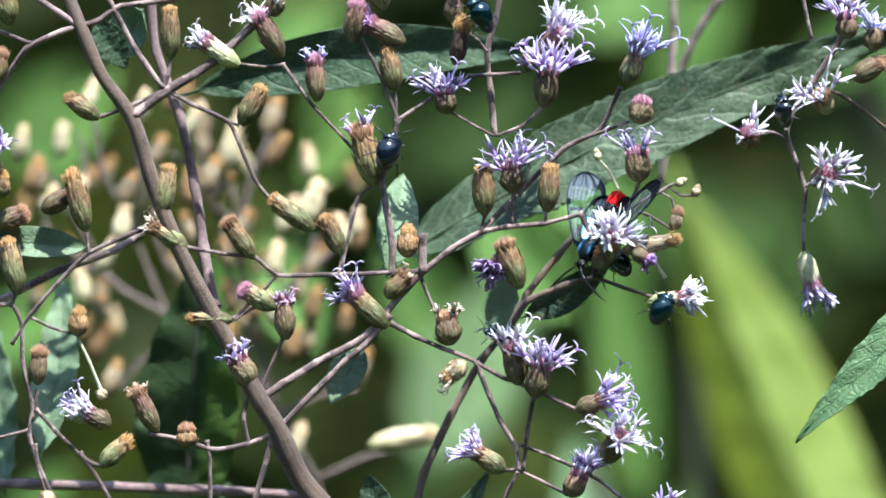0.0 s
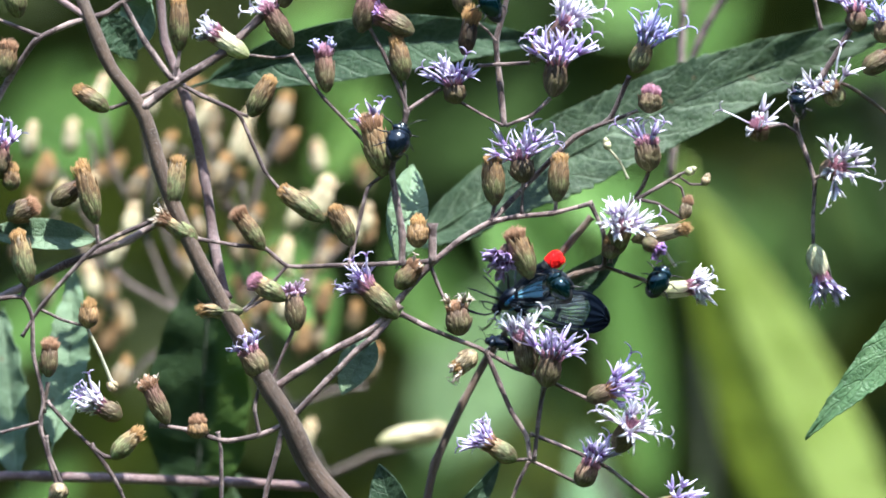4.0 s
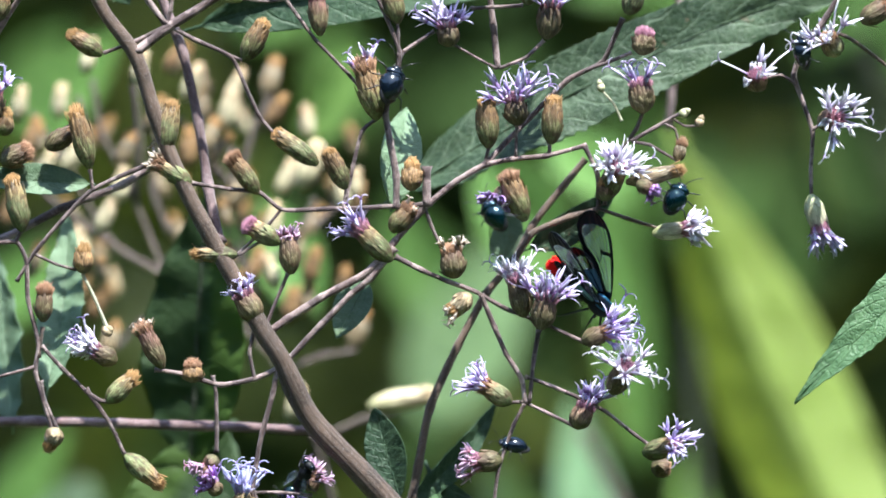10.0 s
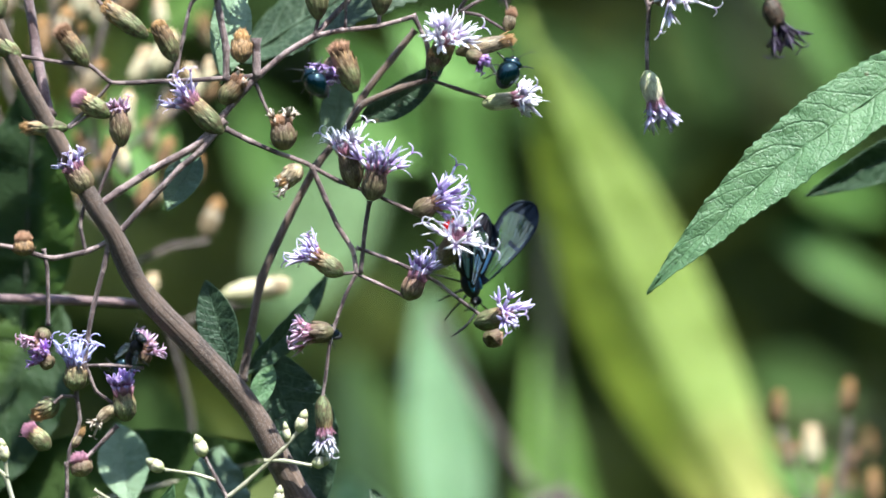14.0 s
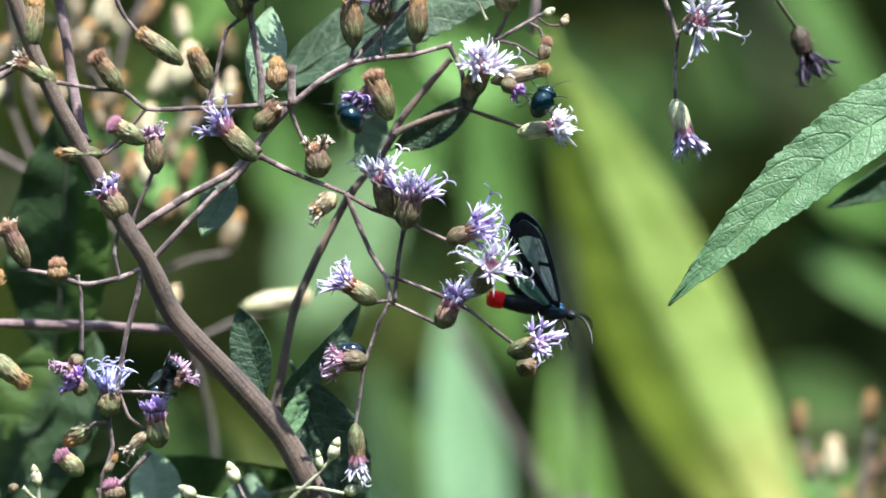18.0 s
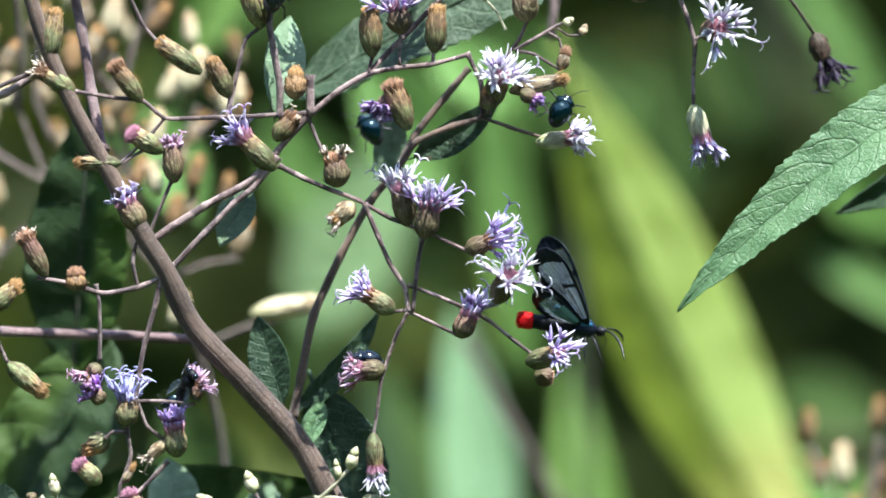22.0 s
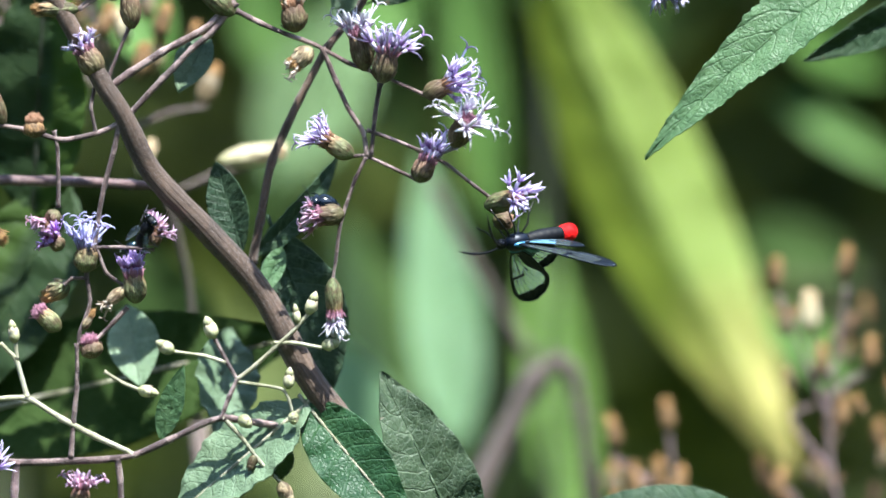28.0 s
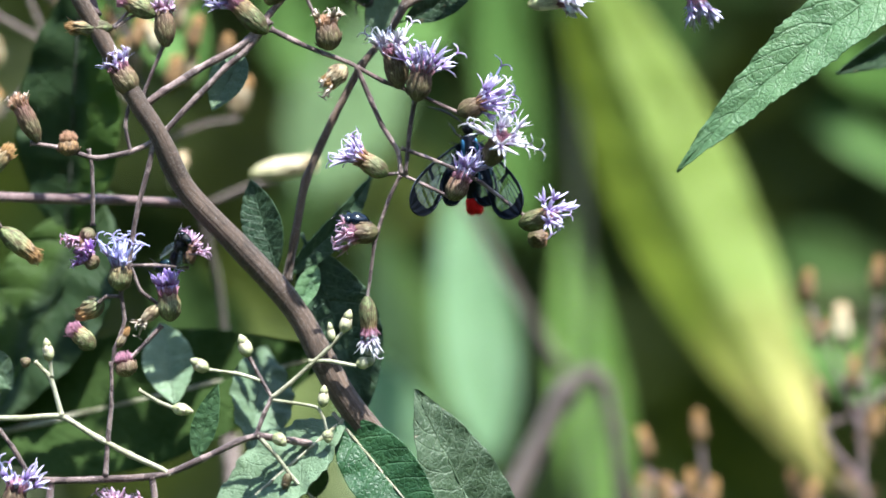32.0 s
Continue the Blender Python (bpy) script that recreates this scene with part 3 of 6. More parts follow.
def head(plant, base, tip, width, kind="spent", petals="", reach=38, count=12, spread=1.0, face=0.0, curl=1.0, threads=2, disc="", tuft_reach=19, label="", broad=1.0):
    """A flower head from its base to its mouth, given as plan points in the world."""
    HEADS[0] += 1
    rng = random.Random(HEADS[0] * 7 + 1)
    axis = tip - base
    length = axis.length
    s = (1.5 + base.y) / 1.5
    flat = axis.normalized()
    z = (flat * math.cos(radians(face)) + Vector((0, -1, 0)) * math.sin(radians(face))).normalized()
    length = length / max(0.35, math.cos(radians(face)))
    length = min(length, 11e-3 * s)
    x = z.cross(Vector((0.2, 1, 0.1))).normalized()
    m = Matrix((x, z.cross(x), z)).transposed().to_4x4()
    m.translation = base
    w = width * 0.94 * UNIT * s
    sh = involucre(rng, length, w, flare=rng.uniform(-0.1, 0.3))
    if not label:
        label = "open %s tassel flower" % {"magenta": "purple", "blue": "bluish lilac", "pink": "faded pink", "dusk": "withered shaded purple", "straw": "withered straw"}.get(petals, petals) if petals else \
            {"spent": "brown-tipped seed head", "green": "closed green flower head", "orange": "small orange-brown seed head", "pale": "straw-coloured dry seed head", "cream": "cream seed head"}.get(kind, "faded brown flower head")
    ob = part("flower_head", sh, BRACTS[kind], plant, label, at=m)
    if petals and not disc and petals in ("lilac", "white") and count > 6:
        disc = "pink"
    if not petals or disc or kind == "spent":
        part("pappus", tuft(rng, length, w, tuft_reach * UNIT * s * (0.85 if disc else 1.0), 230 if disc else 170, 0.22 if disc else -0.05, 0.46 if disc else 0.62), DISC[disc or ("cream" if kind == "cream" else "tan" if kind in ("spent", "pale", "orange", "green") else "rust")], ob, at=m)
    if petals:
        part("corolla", florets(rng, length, w, reach * UNIT * s, count, spread, curl, threads, broad), PETALS[petals], ob, at=m)
    return ob


def bud(plant, base, tip, width, kind="bud"):
    """A small closed bud."""
    HEADS[0] += 1
    rng = random.Random(HEADS[0])
    axis = tip - base
    z = axis.normalized()
    x = z.cross(Vector((0.2, 1, 0.1))).normalized()
    m = Matrix((x, z.cross(x), z)).transposed().to_4x4()
    m.translation = base
    sh = involucre(rng, axis.length * 0.8, width * UNIT, rows=4, per=6, flare=-0.9)
    turned(sh, [(axis.length * t, width * UNIT * 0.5 * r) for t, r in ((0.6, 0.8), (0.8, 0.6), (0.93, 0.3), (1.0, 0.04))], 8)
    return part("bud", sh, BRACTS[kind], plant, at=m)


def leaf(plant, base, tip, width, material, bow=0.0, arch=0.0, roll=0.0, fold=0.25, teeth=0, name="leaf", label="", blunt=0.8, wave=0.0, n=36, twist=0.0, rib_material=None):
    """A leaf blade with a midrib, a fold along it and a toothed rim. bow in the blade's plane, arch towards the lens, in metres."""
    n = max(n, 4 * teeth)
    axis = np.array(tip - base)
    size = np.linalg.norm(axis)
    f = axis / size
    toward = np.array((0.0, -1.0, 0.0))
    toward = unit(toward - f * toward.dot(f))
    side = np.cross(f, toward)
    side0, toward0 = side, toward

    def rolled(t):
        """The blade's own side and front at a share t of its length."""
        k = radians(roll + twist * (t - 0.5))
        return side0 * math.cos(k) + toward0 * math.sin(k), toward0 * math.cos(k) - side0 * math.sin(k)

    rng = random.Random(int(size * 1e6) % 9973)
    across = [-1.0, -0.97, -0.8, -0.55, -0.3, -0.1, 0.0, 0.1, 0.3, 0.55, 0.8, 0.97, 1.0]
    verts, uvs = [], []
    half = width * 0.5
    for layer in (0, 1):
        for i in range(n + 1):
            t = i / n
            side, toward = rolled(t)
            w = half * max(0.0, math.sin(math.pi * min(1.0, t ** blunt))) ** 0.85 + half * 0.015
            mid_pt = np.array(base) + f * size * t + side0 * bow * 4 * t * (1 - t) + toward0 * arch * 4 * t * (1 - t)
            for q in across:
                rim = 1.0
                if teeth and abs(q) > 0.9:
                    rim = 1.0 + 0.13 * ((t * teeth) % 1.0) * (0.6 + 0.8 * noise.noise(Vector((t * 23, q, size * 99)))) - 0.03
                ripple = wave * half * math.sin(t * 31 + q * 2.0) * abs(q) ** 1.5
                quilt = 0.07 * half * noise.noise(Vector((t * 17, q * 2.6, size * 50))) + 0.035 * half * math.sin((t - 0.12 * abs(q) + 0.02 * noise.noise(Vector((t * 9, q, size * 30)))) * 13 * 2 * math.pi) * abs(q) ** 0.5
                p = mid_pt + side * q * w * rim + toward * (fold * abs(q) * w + ripple + quilt) - toward * layer * 2.5e-4
                verts.append(p)
                uvs.append((t, q * 0.5 + 0.5))
    m = len(across)
    k = (n + 1) * m
    faces = []
    for i in range(n):
        for j in range(m - 1):
            a = i * m + j
            faces.append((a, a + 1, a + m + 1, a + m))
            faces.append((k + a, k + a + m, k + a + m + 1, k + a + 1))
        for j in (0, m - 1):
            a = i * m + j
            faces.append((a, a + m, k + a + m, k + a) if j == 0 else (a + m, a, k + a, k + a + m))
    sh = Shape()
    sh.add(verts, faces, uvs)
    ob = part(name, sh, material, plant, label)
    rib = Shape()
    line = [np.array(base) + f * size * t + side0 * bow * 4 * t * (1 - t) + toward0 * arch * 4 * t * (1 - t) for t in np.linspace(-0.06, 0.97, 14)]
    sweep(rib, line, np.linspace(half * 0.055, half * 0.014, 14), seg=6)
    part("midrib", rib, rib_material or material, ob)
    return ob


# ---- ground and distance ----
def ground_sheet():
    sh = Shape()
    n, size = 60, 60.0
    g = np.linspace(-1, 1, n + 1)
    g = np.sign(g) * np.abs(g) ** 2.2 * size
    verts = [(x, y, 0.03 * noise.noise(Vector((x * 2, y * 2, 0))) - 0.02) for y in g for x in g]
    faces = [(i * (n + 1) + j, i * (n + 1) + j + 1, (i + 1) * (n + 1) + j + 1, (i + 1) * (n + 1) + j) for i in range(n) for j in range(n)]
    sh.add(verts, faces, [(v[0], v[1]) for v in verts])
    return tagged(part("ground", sh, ground_material()), "weedy brown soil with low green growth", "ground", kind="structure")


def hedge(name, count, box, sizes, material, seed, label):
    """A mass of leaves that nobody could count: each a folded pointed blade, hung at its own tilt."""
    rng = random.Random(seed)
    sh = Shape()
    for _ in range(count):
        p = [rng.uniform(-1, 1), rng.uniform(-1, 1), rng.uniform(0, 1)]
        edge = 1.0 + 0.45 * noise.noise(Vector((p[0] * 2.3 + seed, p[1] * 2.3, 0)))
        if abs(p[0]) ** 3 + abs(p[1]) ** 3 + p[2] ** 4 > edge * rng.uniform(0.75, 1.0):
            continue
        c = np.array([(b[0] + b[1]) / 2 + (b[1] - b[0]) / 2 * q for b, q in zip(box[:2], p)] + [box[2][0] + (box[2][1] - box[2][0]) * p[2]])
        size = rng.uniform(*sizes)
        a, tilt = rng.uniform(0, 2 * math.pi), rng.uniform(-1.0, 0.45)
        f = np.array([math.cos(a) * math.cos(tilt), math.sin(a) * math.cos(tilt), math.sin(tilt)])
        side = unit(np.cross(f, [rng.uniform(-0.5, 0.5), rng.uniform(-0.5, 0.5), 1]))
        up = np.cross(side, f)
        w = size * rng.uniform(0.13, 0.2)
        rows = ((0.0, 0.1, 0.0), (0.3, 0.9, 0.05), (0.6, 0.8, 0.04), (1.0, 0.04, -0.12))
        verts = [c + f * size * t + side * q * w * k + up * (size * z + abs(q) * w * 0.3) for t, k, z in rows for q in (-1, 0, 1)]
        faces = [(3 * i + j, 3 * i + j + 1, 3 * i + j + 4, 3 * i + j + 3) for i in range(3) for j in range(2)]
        sh.add(verts, faces, [(t, q * 0.5 + 0.5) for t, _, _ in rows for q in (-1, 0, 1)])
    return tagged(part(name, sh, material), label, "foliage", kind="stuff")


def far_bank():
    """A bank of dense growth that closes the view behind."""
    sh = Shape()
    n, m = 90, 30
    verts = []
    for j in range(m + 1):
        for i in range(n + 1):
            a = 2 * math.pi * i / n
            z = 5.0 * j / m - 0.1
            r = 7.0 + 1.2 * noise.noise(Vector((math.cos(a) * 3, math.sin(a) * 3, z * 0.9))) + 0.5 * noise.noise(Vector((a * 14, z * 3, 0)))
            verts.append((r * math.cos(a), r * math.sin(a), z * (1 + 0.3 * noise.noise(Vector((a * 5, 0, 4))))))
    faces = [(j * (n + 1) + i, j * (n + 1) + i + 1, (j + 1) * (n + 1) + i + 1, (j + 1) * (n + 1) + i) for j in range(m) for i in range(n)]
    sh.add(verts, faces, [(v[0], v[2]) for v in verts])
    n2 = Nodes("distant_growth", 0.9, spec=0.1)
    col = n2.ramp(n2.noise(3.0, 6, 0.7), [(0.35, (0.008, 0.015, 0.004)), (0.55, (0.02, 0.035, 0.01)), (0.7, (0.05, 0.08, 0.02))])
    n2.bump(n2.noise(12.0, 5), 1.0, 0.1)
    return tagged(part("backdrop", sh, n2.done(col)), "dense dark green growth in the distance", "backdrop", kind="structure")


ground_sheet()
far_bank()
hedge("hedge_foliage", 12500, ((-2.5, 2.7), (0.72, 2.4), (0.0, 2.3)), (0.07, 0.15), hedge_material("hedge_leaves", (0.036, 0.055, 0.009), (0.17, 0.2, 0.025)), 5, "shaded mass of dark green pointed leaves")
hedge("low_weeds", 26000, ((-4.6, 4.6), (-5.2, 3.4), (0.0, 0.34)), (0.06, 0.16), hedge_material("weed_leaves", (0.03, 0.07, 0.015), (0.12, 0.2, 0.05)), 9, "low green weeds that cover the soil")

# ---- the flowering plant ----
BASE = Vector((0.07, 0.03, 0.0))
plant = thing("flowering_plant", BASE, "tall purple-stemmed plant with lilac tassel flowers and brown seed heads", "flowering plant")


def twig(points, r0, r1=None, material=None, name="branch", deep=0.0):
    return branch(plant, plan, points, r0, r1, material, name, deep=deep)


def H(u0, v0, u1, v1, w, kind="spent", petals="", d=0.0, where=plan, **more):
    return head(plant, where(u0, v0, d * 1e-3), where(u1, v1, d * 1e-3), w, kind, petals, **more)


# main stem down to the soil
stem_pts = [plan(60, -160, 0.004), plan(100, -60, 0.003), plan(140, 40), plan(178, 130), plan(236, 215), plan(272, 330), plan(322, 452), plan(392, 585), plan(455, 700), plan(490, 757),
            mid(496, 512, 0.002), mid(590, 614, 0.003), mid(688, 726, 0.004), low(600, 690, 0.004), low(700, 835, 0.006), low(860, 1100, 0.012), low(1000, 1600, 0.02), low(1120, 2600, 0.024),
            Vector((0.062, 0.03, 0.4)), Vector((0.068, 0.03, 0.15)), Vector((0.07, 0.03, -0.01))]
line = glide(stem_pts, 6)
sh = Shape()
rr = np.interp(np.linspace(0, 1, len(line)), [0, 0.1, 0.35, 0.55, 0.7, 1.0], [9, 11.5, 15.5, 21, 26, 40]) * UNIT
rr = rr * (1 + 0.1 * np.array([noise.noise(Vector(q) * 180) for q in line]))
sweep(sh, line, rr, seg=12)
part("stem", sh, STEM_GREEN, plant)
twig([(262, -60, 10), (268, 0, 10), (276, 90, 9), (318, 205, 8), (345, 330, 7), (360, 440, 6), (380, 545, 3)], 9, 12, STEM_PINK)
twig([(236, 205), (290, 165), (380, 108), (440, 52), (500, -8), (560, -60)], 11, 8)
twig([(-60, 260, 4), (0, 152, 3), (48, 86), (110, 56), (172, 38), (212, 12), (300, 0), (380, -30)], 7, 6)
twig([(55, 78), (0, 56), (-60, 30)], 5, 4)
twig([(40, -30), (70, 0), (138, 45)], 7, 8, STEM_PINK)
twig([(188, -10), (240, 88), (290, 158)], 6, 7)
twig([(290, 160), (236, 186), (178, 207)], 5, 4)
twig([(290, 160), (298, 130), (303, 100)], 5, 4)
twig([(296, 160), (340, 185), (405, 216), (430, 270), (452, 320), (476, 350)], 5, 4)
twig([(408, 216), (424, 222)], 4, 4)
twig([(285, 395, 3), (210, 440, 3), (100, 482, 4), (0, 532, 5), (-80, 560, 5)], 8, 9, STEM, deep=0.004)
twig([(258, 404), (150, 452), (55, 556), (20, 610)], 5, 4)
twig([(156, 450), (152, 412)], 4, 4)
twig([(332, 438), (400, 450), (452, 456), (490, 486), (540, 488), (600, 486), (660, 484), (742, 480)], 4.5, 5)
twig([(450, 715), (500, 680), (560, 642), (620, 612), (650, 592), (690, 545), (740, 490), (800, 440), (850, 412), (900, 402), (960, 396), (1032, 378)], 9, 5)
twig([(262, 768), (310, 776), (380, 796), (440, 786), (490, 762), (560, 690), (610, 640), (645, 612), (690, 556)], 5, 8)
twig([(690, 572), (735, 595), (782, 616), (832, 636), (890, 668), (950, 692), (1022, 726)], 6, 4)
twig([(842, 640), (866, 700), (885, 745), (912, 790), (918, 832)], 6, 5)
twig([(944, 704), (934, 760), (925, 832)], 5, 4.5)
twig([(918, 786), (960, 802), (1010, 824), (1060, 850), (1110, 890), (1146, 918)], 4.5, 4)
twig([(918, 830), (890, 832)], 4, 4)
twig([(918, 832), (950, 848), (1006, 876)], 4, 4)
twig([(917, 834), (898, 872), (880, 920), (868, 960), (860, 1020), (855, 1053)], 4.5, 3.5)
twig([(1050, 492), (1000, 505), (935, 532), (905, 575), (850, 640), (800, 730), (750, 840), (728, 945), (712, 1020)], 6, 10, STEM_GREEN, deep=0.010)
twig([(1048, 490), (1100, 508), (1162, 528)], 4.5, 4, STEM_GREEN)
twig([(900, 585), (932, 522), (985, 456), (1030, 402)], 8, 7, STEM_GREEN, deep=0.012)
twig([(694, 488), (694, 430), (684, 370), (676, 315), (690, 270), (704, 212)], 8, 6)
twig([(704, 214), (690, 175), (662, 110), (640, 70), (625, 30)], 5, 4)
twig([(704, 214), (724, 200), (764, 174)], 5, 4)
twig([(700, 218), (700, 180), (698, 150)], 4, 3.5)
twig([(642, 285), (612, 250), (556, 190), (520, 140), (500, 112)], 4, 4)
twig([(502, 114), (470, 118), (424, 114)], 3.5, 3)
twig([(600, 486), (606, 450)], 4, 4)
twig([(606, 470), (618, 410), (634, 350), (660, 328)], 4, 4)
twig([(742, 482), (756, 520), (772, 556)], 4.5, 3.5)
twig([(748, 484), (748, 412)], 9, 9.5)
twig([(850, 412), (858, 380)], 4, 4)
twig([(876, 242, 2), (868, 165, 2), (862, 92, 2), (876, 40, 2), (888, -20, 2)], 7, 6)
twig([(874, 240), (840, 222), (798, 198)], 3, 3)
twig([(830, 134), (870, 132), (922, 130)], 4, 4)
twig([(864, 94), (846, 72), (826, 55)], 3, 3)
twig([(906, 398), (908, 340)], 3.5, 3.5)
twig([(850, 412), (930, 330, 6), (1000, 262, 5), (1060, 232, 4), (1082, 190, 3), (1098, 155, 2)], 6, 5)
twig([(1032, 246, 4), (1070, 232, 3), (1112, 216, 2)], 4, 3.5)
twig([(880, 240), (925, 222), (958, 192)], 4, 4)
twig([(965, 396), (967, 374)], 4, 4)
twig([(1028, 380), (1050, 430), (1052, 488)], 5, 5)
twig([(1094, 335), (1080, 305), (1058, 280)], 3, 2.5, STEM_PALE)
twig([(1132, 318), (1120, 350), (1095, 385)], 4, 4, STEM_GREEN)
twig([(1110, 372), (1150, 350), (1185, 330), (1206, 320)], 4.5, 3.5)
twig([(1186, 334), (1205, 346), (1226, 346)], 2.5, 2.5)
twig([(1170, 342), (1188, 352), (1194, 372)], 2.5, 2.5)
twig([(1112, 372), (1145, 380), (1172, 396), (1192, 408)], 4, 3)
twig([(1178, 492), (1164, 472), (1148, 446)], 4, 4, STEM_PALE)
twig([(1062, 486), (1066, 462)], 5, 5)
# lower left
twig([(-40, 545), (20, 540), (38, 575), (40, 640), (58, 720), (52, 770), (66, 820), (82, 880)], 5, 5)
twig([(20, 540), (30, 515)], 4.5, 4.5)
twig([(66, 690), (58, 745)], 4, 4.5, STEM_GREEN)
twig([(-20, 780), (50, 762)], 3.5, 3.5)
twig([(50, 560), (90, 580), (126, 590)], 3.5, 3)
twig([(136, 596), (158, 640), (180, 694)], 3.5, 4, STEM_PALE)
twig([(64, 724), (100, 765), (142, 806), (168, 842), (194, 884)], 4.5, 4)
twig([(142, 806), (165, 822), (184, 824)], 5, 5)
twig([(440, 786), (432, 740), (440, 700), (452, 690)], 4, 4)
twig([(462, 690), (478, 650), (500, 600)], 4, 4)
twig([(492, 484), (470, 510), (412, 566)], 4, 3.5)
twig([(415, 566), (450, 545), (484, 542)], 3.5, 3.5)
branch(plant, plan, [(-120, 856), (60, 858), (200, 862), (350, 868), (500, 876), (575, 882)], 11, 11, STEM_PINK, deep=0.02)
branch(plant, mid, [(20, 446), (26, 480), (48, 532)], 5, 4.5)
branch(plant, mid, [(100, 460), (140, 520), (168, 578)], 4.5, 4)
branch(plant, mid, [(324, 438), (330, 470), (331, 520), (331, 575)], 4.5, 4.5)
branch(plant, mid, [(440, 420), (430, 470), (412, 540), (402, 590), (394, 645), (380, 690), (386, 740), (378, 768), (366, 795), (364, 818)], 6, 4)
branch(plant, mid, [(398, 645), (414, 690), (442, 712), (456, 728)], 4, 3.5)
branch(plant, mid, [(398, 645), (440, 645), (500, 650)], 4, 3.5)
branch(plant, mid, [(452, 752), (425, 780), (395, 810)], 5, 4.5)
branch(plant, mid, [(380, 700), (355, 700), (340, 712)], 4, 4)
# pale lower shoots
branch(plant, low, [(-60, 741, 2), (30, 740), (108, 738), (170, 775), (230, 806), (286, 832), (300, 842)], 5.5, 7, STEM_PALE)
branch(plant, low, [(108, 736), (100, 705), (88, 668), (60, 640)], 6, 4.5, STEM_PALE)
branch(plant, low, [(90, 668), (87, 636)], 4.5, 4, STEM_PALE)
branch(plant, low, [(-20, 740), (20, 790), (56, 845), (110, 852)], 5, 6)
branch(plant, low, [(60, 850), (100, 852), (160, 850), (250, 846), (300, 838), (360, 812), (420, 782), (455, 772)], 8, 7)
branch(plant, low, [(196, 640), (196, 720), (190, 780), (186, 845)], 4.5, 6)
branch(plant, low, [(452, 772), (466, 735), (480, 704)], 5, 5)
branch(plant, low, [(480, 704), (460, 670), (440, 632)], 4.5, 4)
branch(plant, low, [(460, 674), (420, 662), (370, 655)], 4, 3.5, STEM_PALE)
branch(plant, low, [(480, 704), (512, 680), (545, 650), (580, 618), (606, 588)], 5, 4, STEM_PALE)
branch(plant, low, [(545, 640), (580, 640), (630, 648)], 4, 4, STEM_PALE)
branch(plant, low, [(480, 708), (520, 714), (560, 722), (572, 742), (580, 770)], 4, 3, STEM_PALE)
branch(plant, low, [(455, 772), (490, 810), (520, 850), (560, 890)], 5, 4, STEM_PALE)
branch(plant, low, [(244, 690), (280, 712), (310, 724)], 4, 4, STEM_PALE)
branch(plant, low, [(268, 845), (272, 880), (274, 930)], 7, 7)
branch(plant, low, [(90, 850), (86, 900), (84, 960)], 9, 9, STEM_PINK)
branch(plant, low, [(455, 772, 0), (520, 782, 3), (580, 790, 6), (640, 800, 6), (668, 800, 5)], 7, 9)

# heads of the upper left
H(303, 104, 300, 16, 40, "spent", tuft_reach=10)
H(424, 116, 362, 75, 38, "bud", "white", reach=30, count=13, spread=0.4, curl=0.5, threads=1, broad=1.5)
H(500, 102, 458, 28, 42, "bloom", "white", reach=36, count=5, spread=1.2, threads=2, disc="pink")
H(426, 222, 462, 158, 44, "spent", tuft_reach=12)
H(176, 210, 122, 174, 38, "spent", tuft_reach=12)
H(152, 410, 128, 312, 44, "spent", tuft_reach=20)
H(285, 386, 298, 300, 42, "green", tuft_reach=14)
H(332, 440, 272, 402, 38, "green", "straw", disc="rust", tuft_reach=18, reach=24, count=6, spread=0.5, curl=0.6, threads=0)
H(556, 408, 482, 352, 40, "green", tuft_reach=8)
H(450, 458, 402, 392, 38, "spent", disc="rust", tuft_reach=14)
# head lying in shade, which its dark bract colour stands for
H(74, 374, 122, 345, 42, "dark", d=4)
H(18, 45, 4, -30, 48, "spent")
H(-10, 150, 0, 95, 40, "spent", disc="rust")
H(2, 352, 4, 316, 36, "spent")
H(-5, 400, 40, 378, 46, "dark", disc="rust", d=3)
H(32, 522, 14, 430, 42, "green", tuft_reach=14)
H(-20, 330, -18, 270, 46, "bloom", "lilac", reach=44, count=12, spread=1.1)
# heads along the top
H(562, 180, 556, 106, 38, "bloom", "blue", reach=22, count=6, spread=0.5, disc="pink")
H(622, 75, 634, 10, 44, "bloom", disc="pink")
H(716, 76, 654, 42, 44, "bloom", "magenta", reach=20, count=8, spread=0.5, disc="pink")
H(700, 160, 686, 92, 42, "spent")
H(662, 330, 638, 232, 50, "spent", "lilac", reach=34, count=4, spread=0.5, disc="rust", tuft_reach=26)
H(806, 116, 818, 50, 36, "withered", disc="tan", tuft_reach=34, d=-2, label="withered dark head with a tan dome")
H(800, 40, 806, -10, 40, "bloom", "magenta", reach=30, count=10, spread=0.8, d=5)
H(792, 202, 786, 164, 46, "dark", "lilac", reach=44, count=13, spread=1.05)
H(962, 190, 972, 126, 48, "dark", "lilac", reach=56, count=16, spread=1.15, threads=6)
H(950, 115, 985, 58, 42, "bloom", "white", reach=54, count=13, spread=0.9, d=6, threads=4)
H(930, 130, 932, 105, 26, "green", d=3)
H(486, 30, 490, -20, 40, "dark")
H(680, 18, 660, -40, 44, "green")
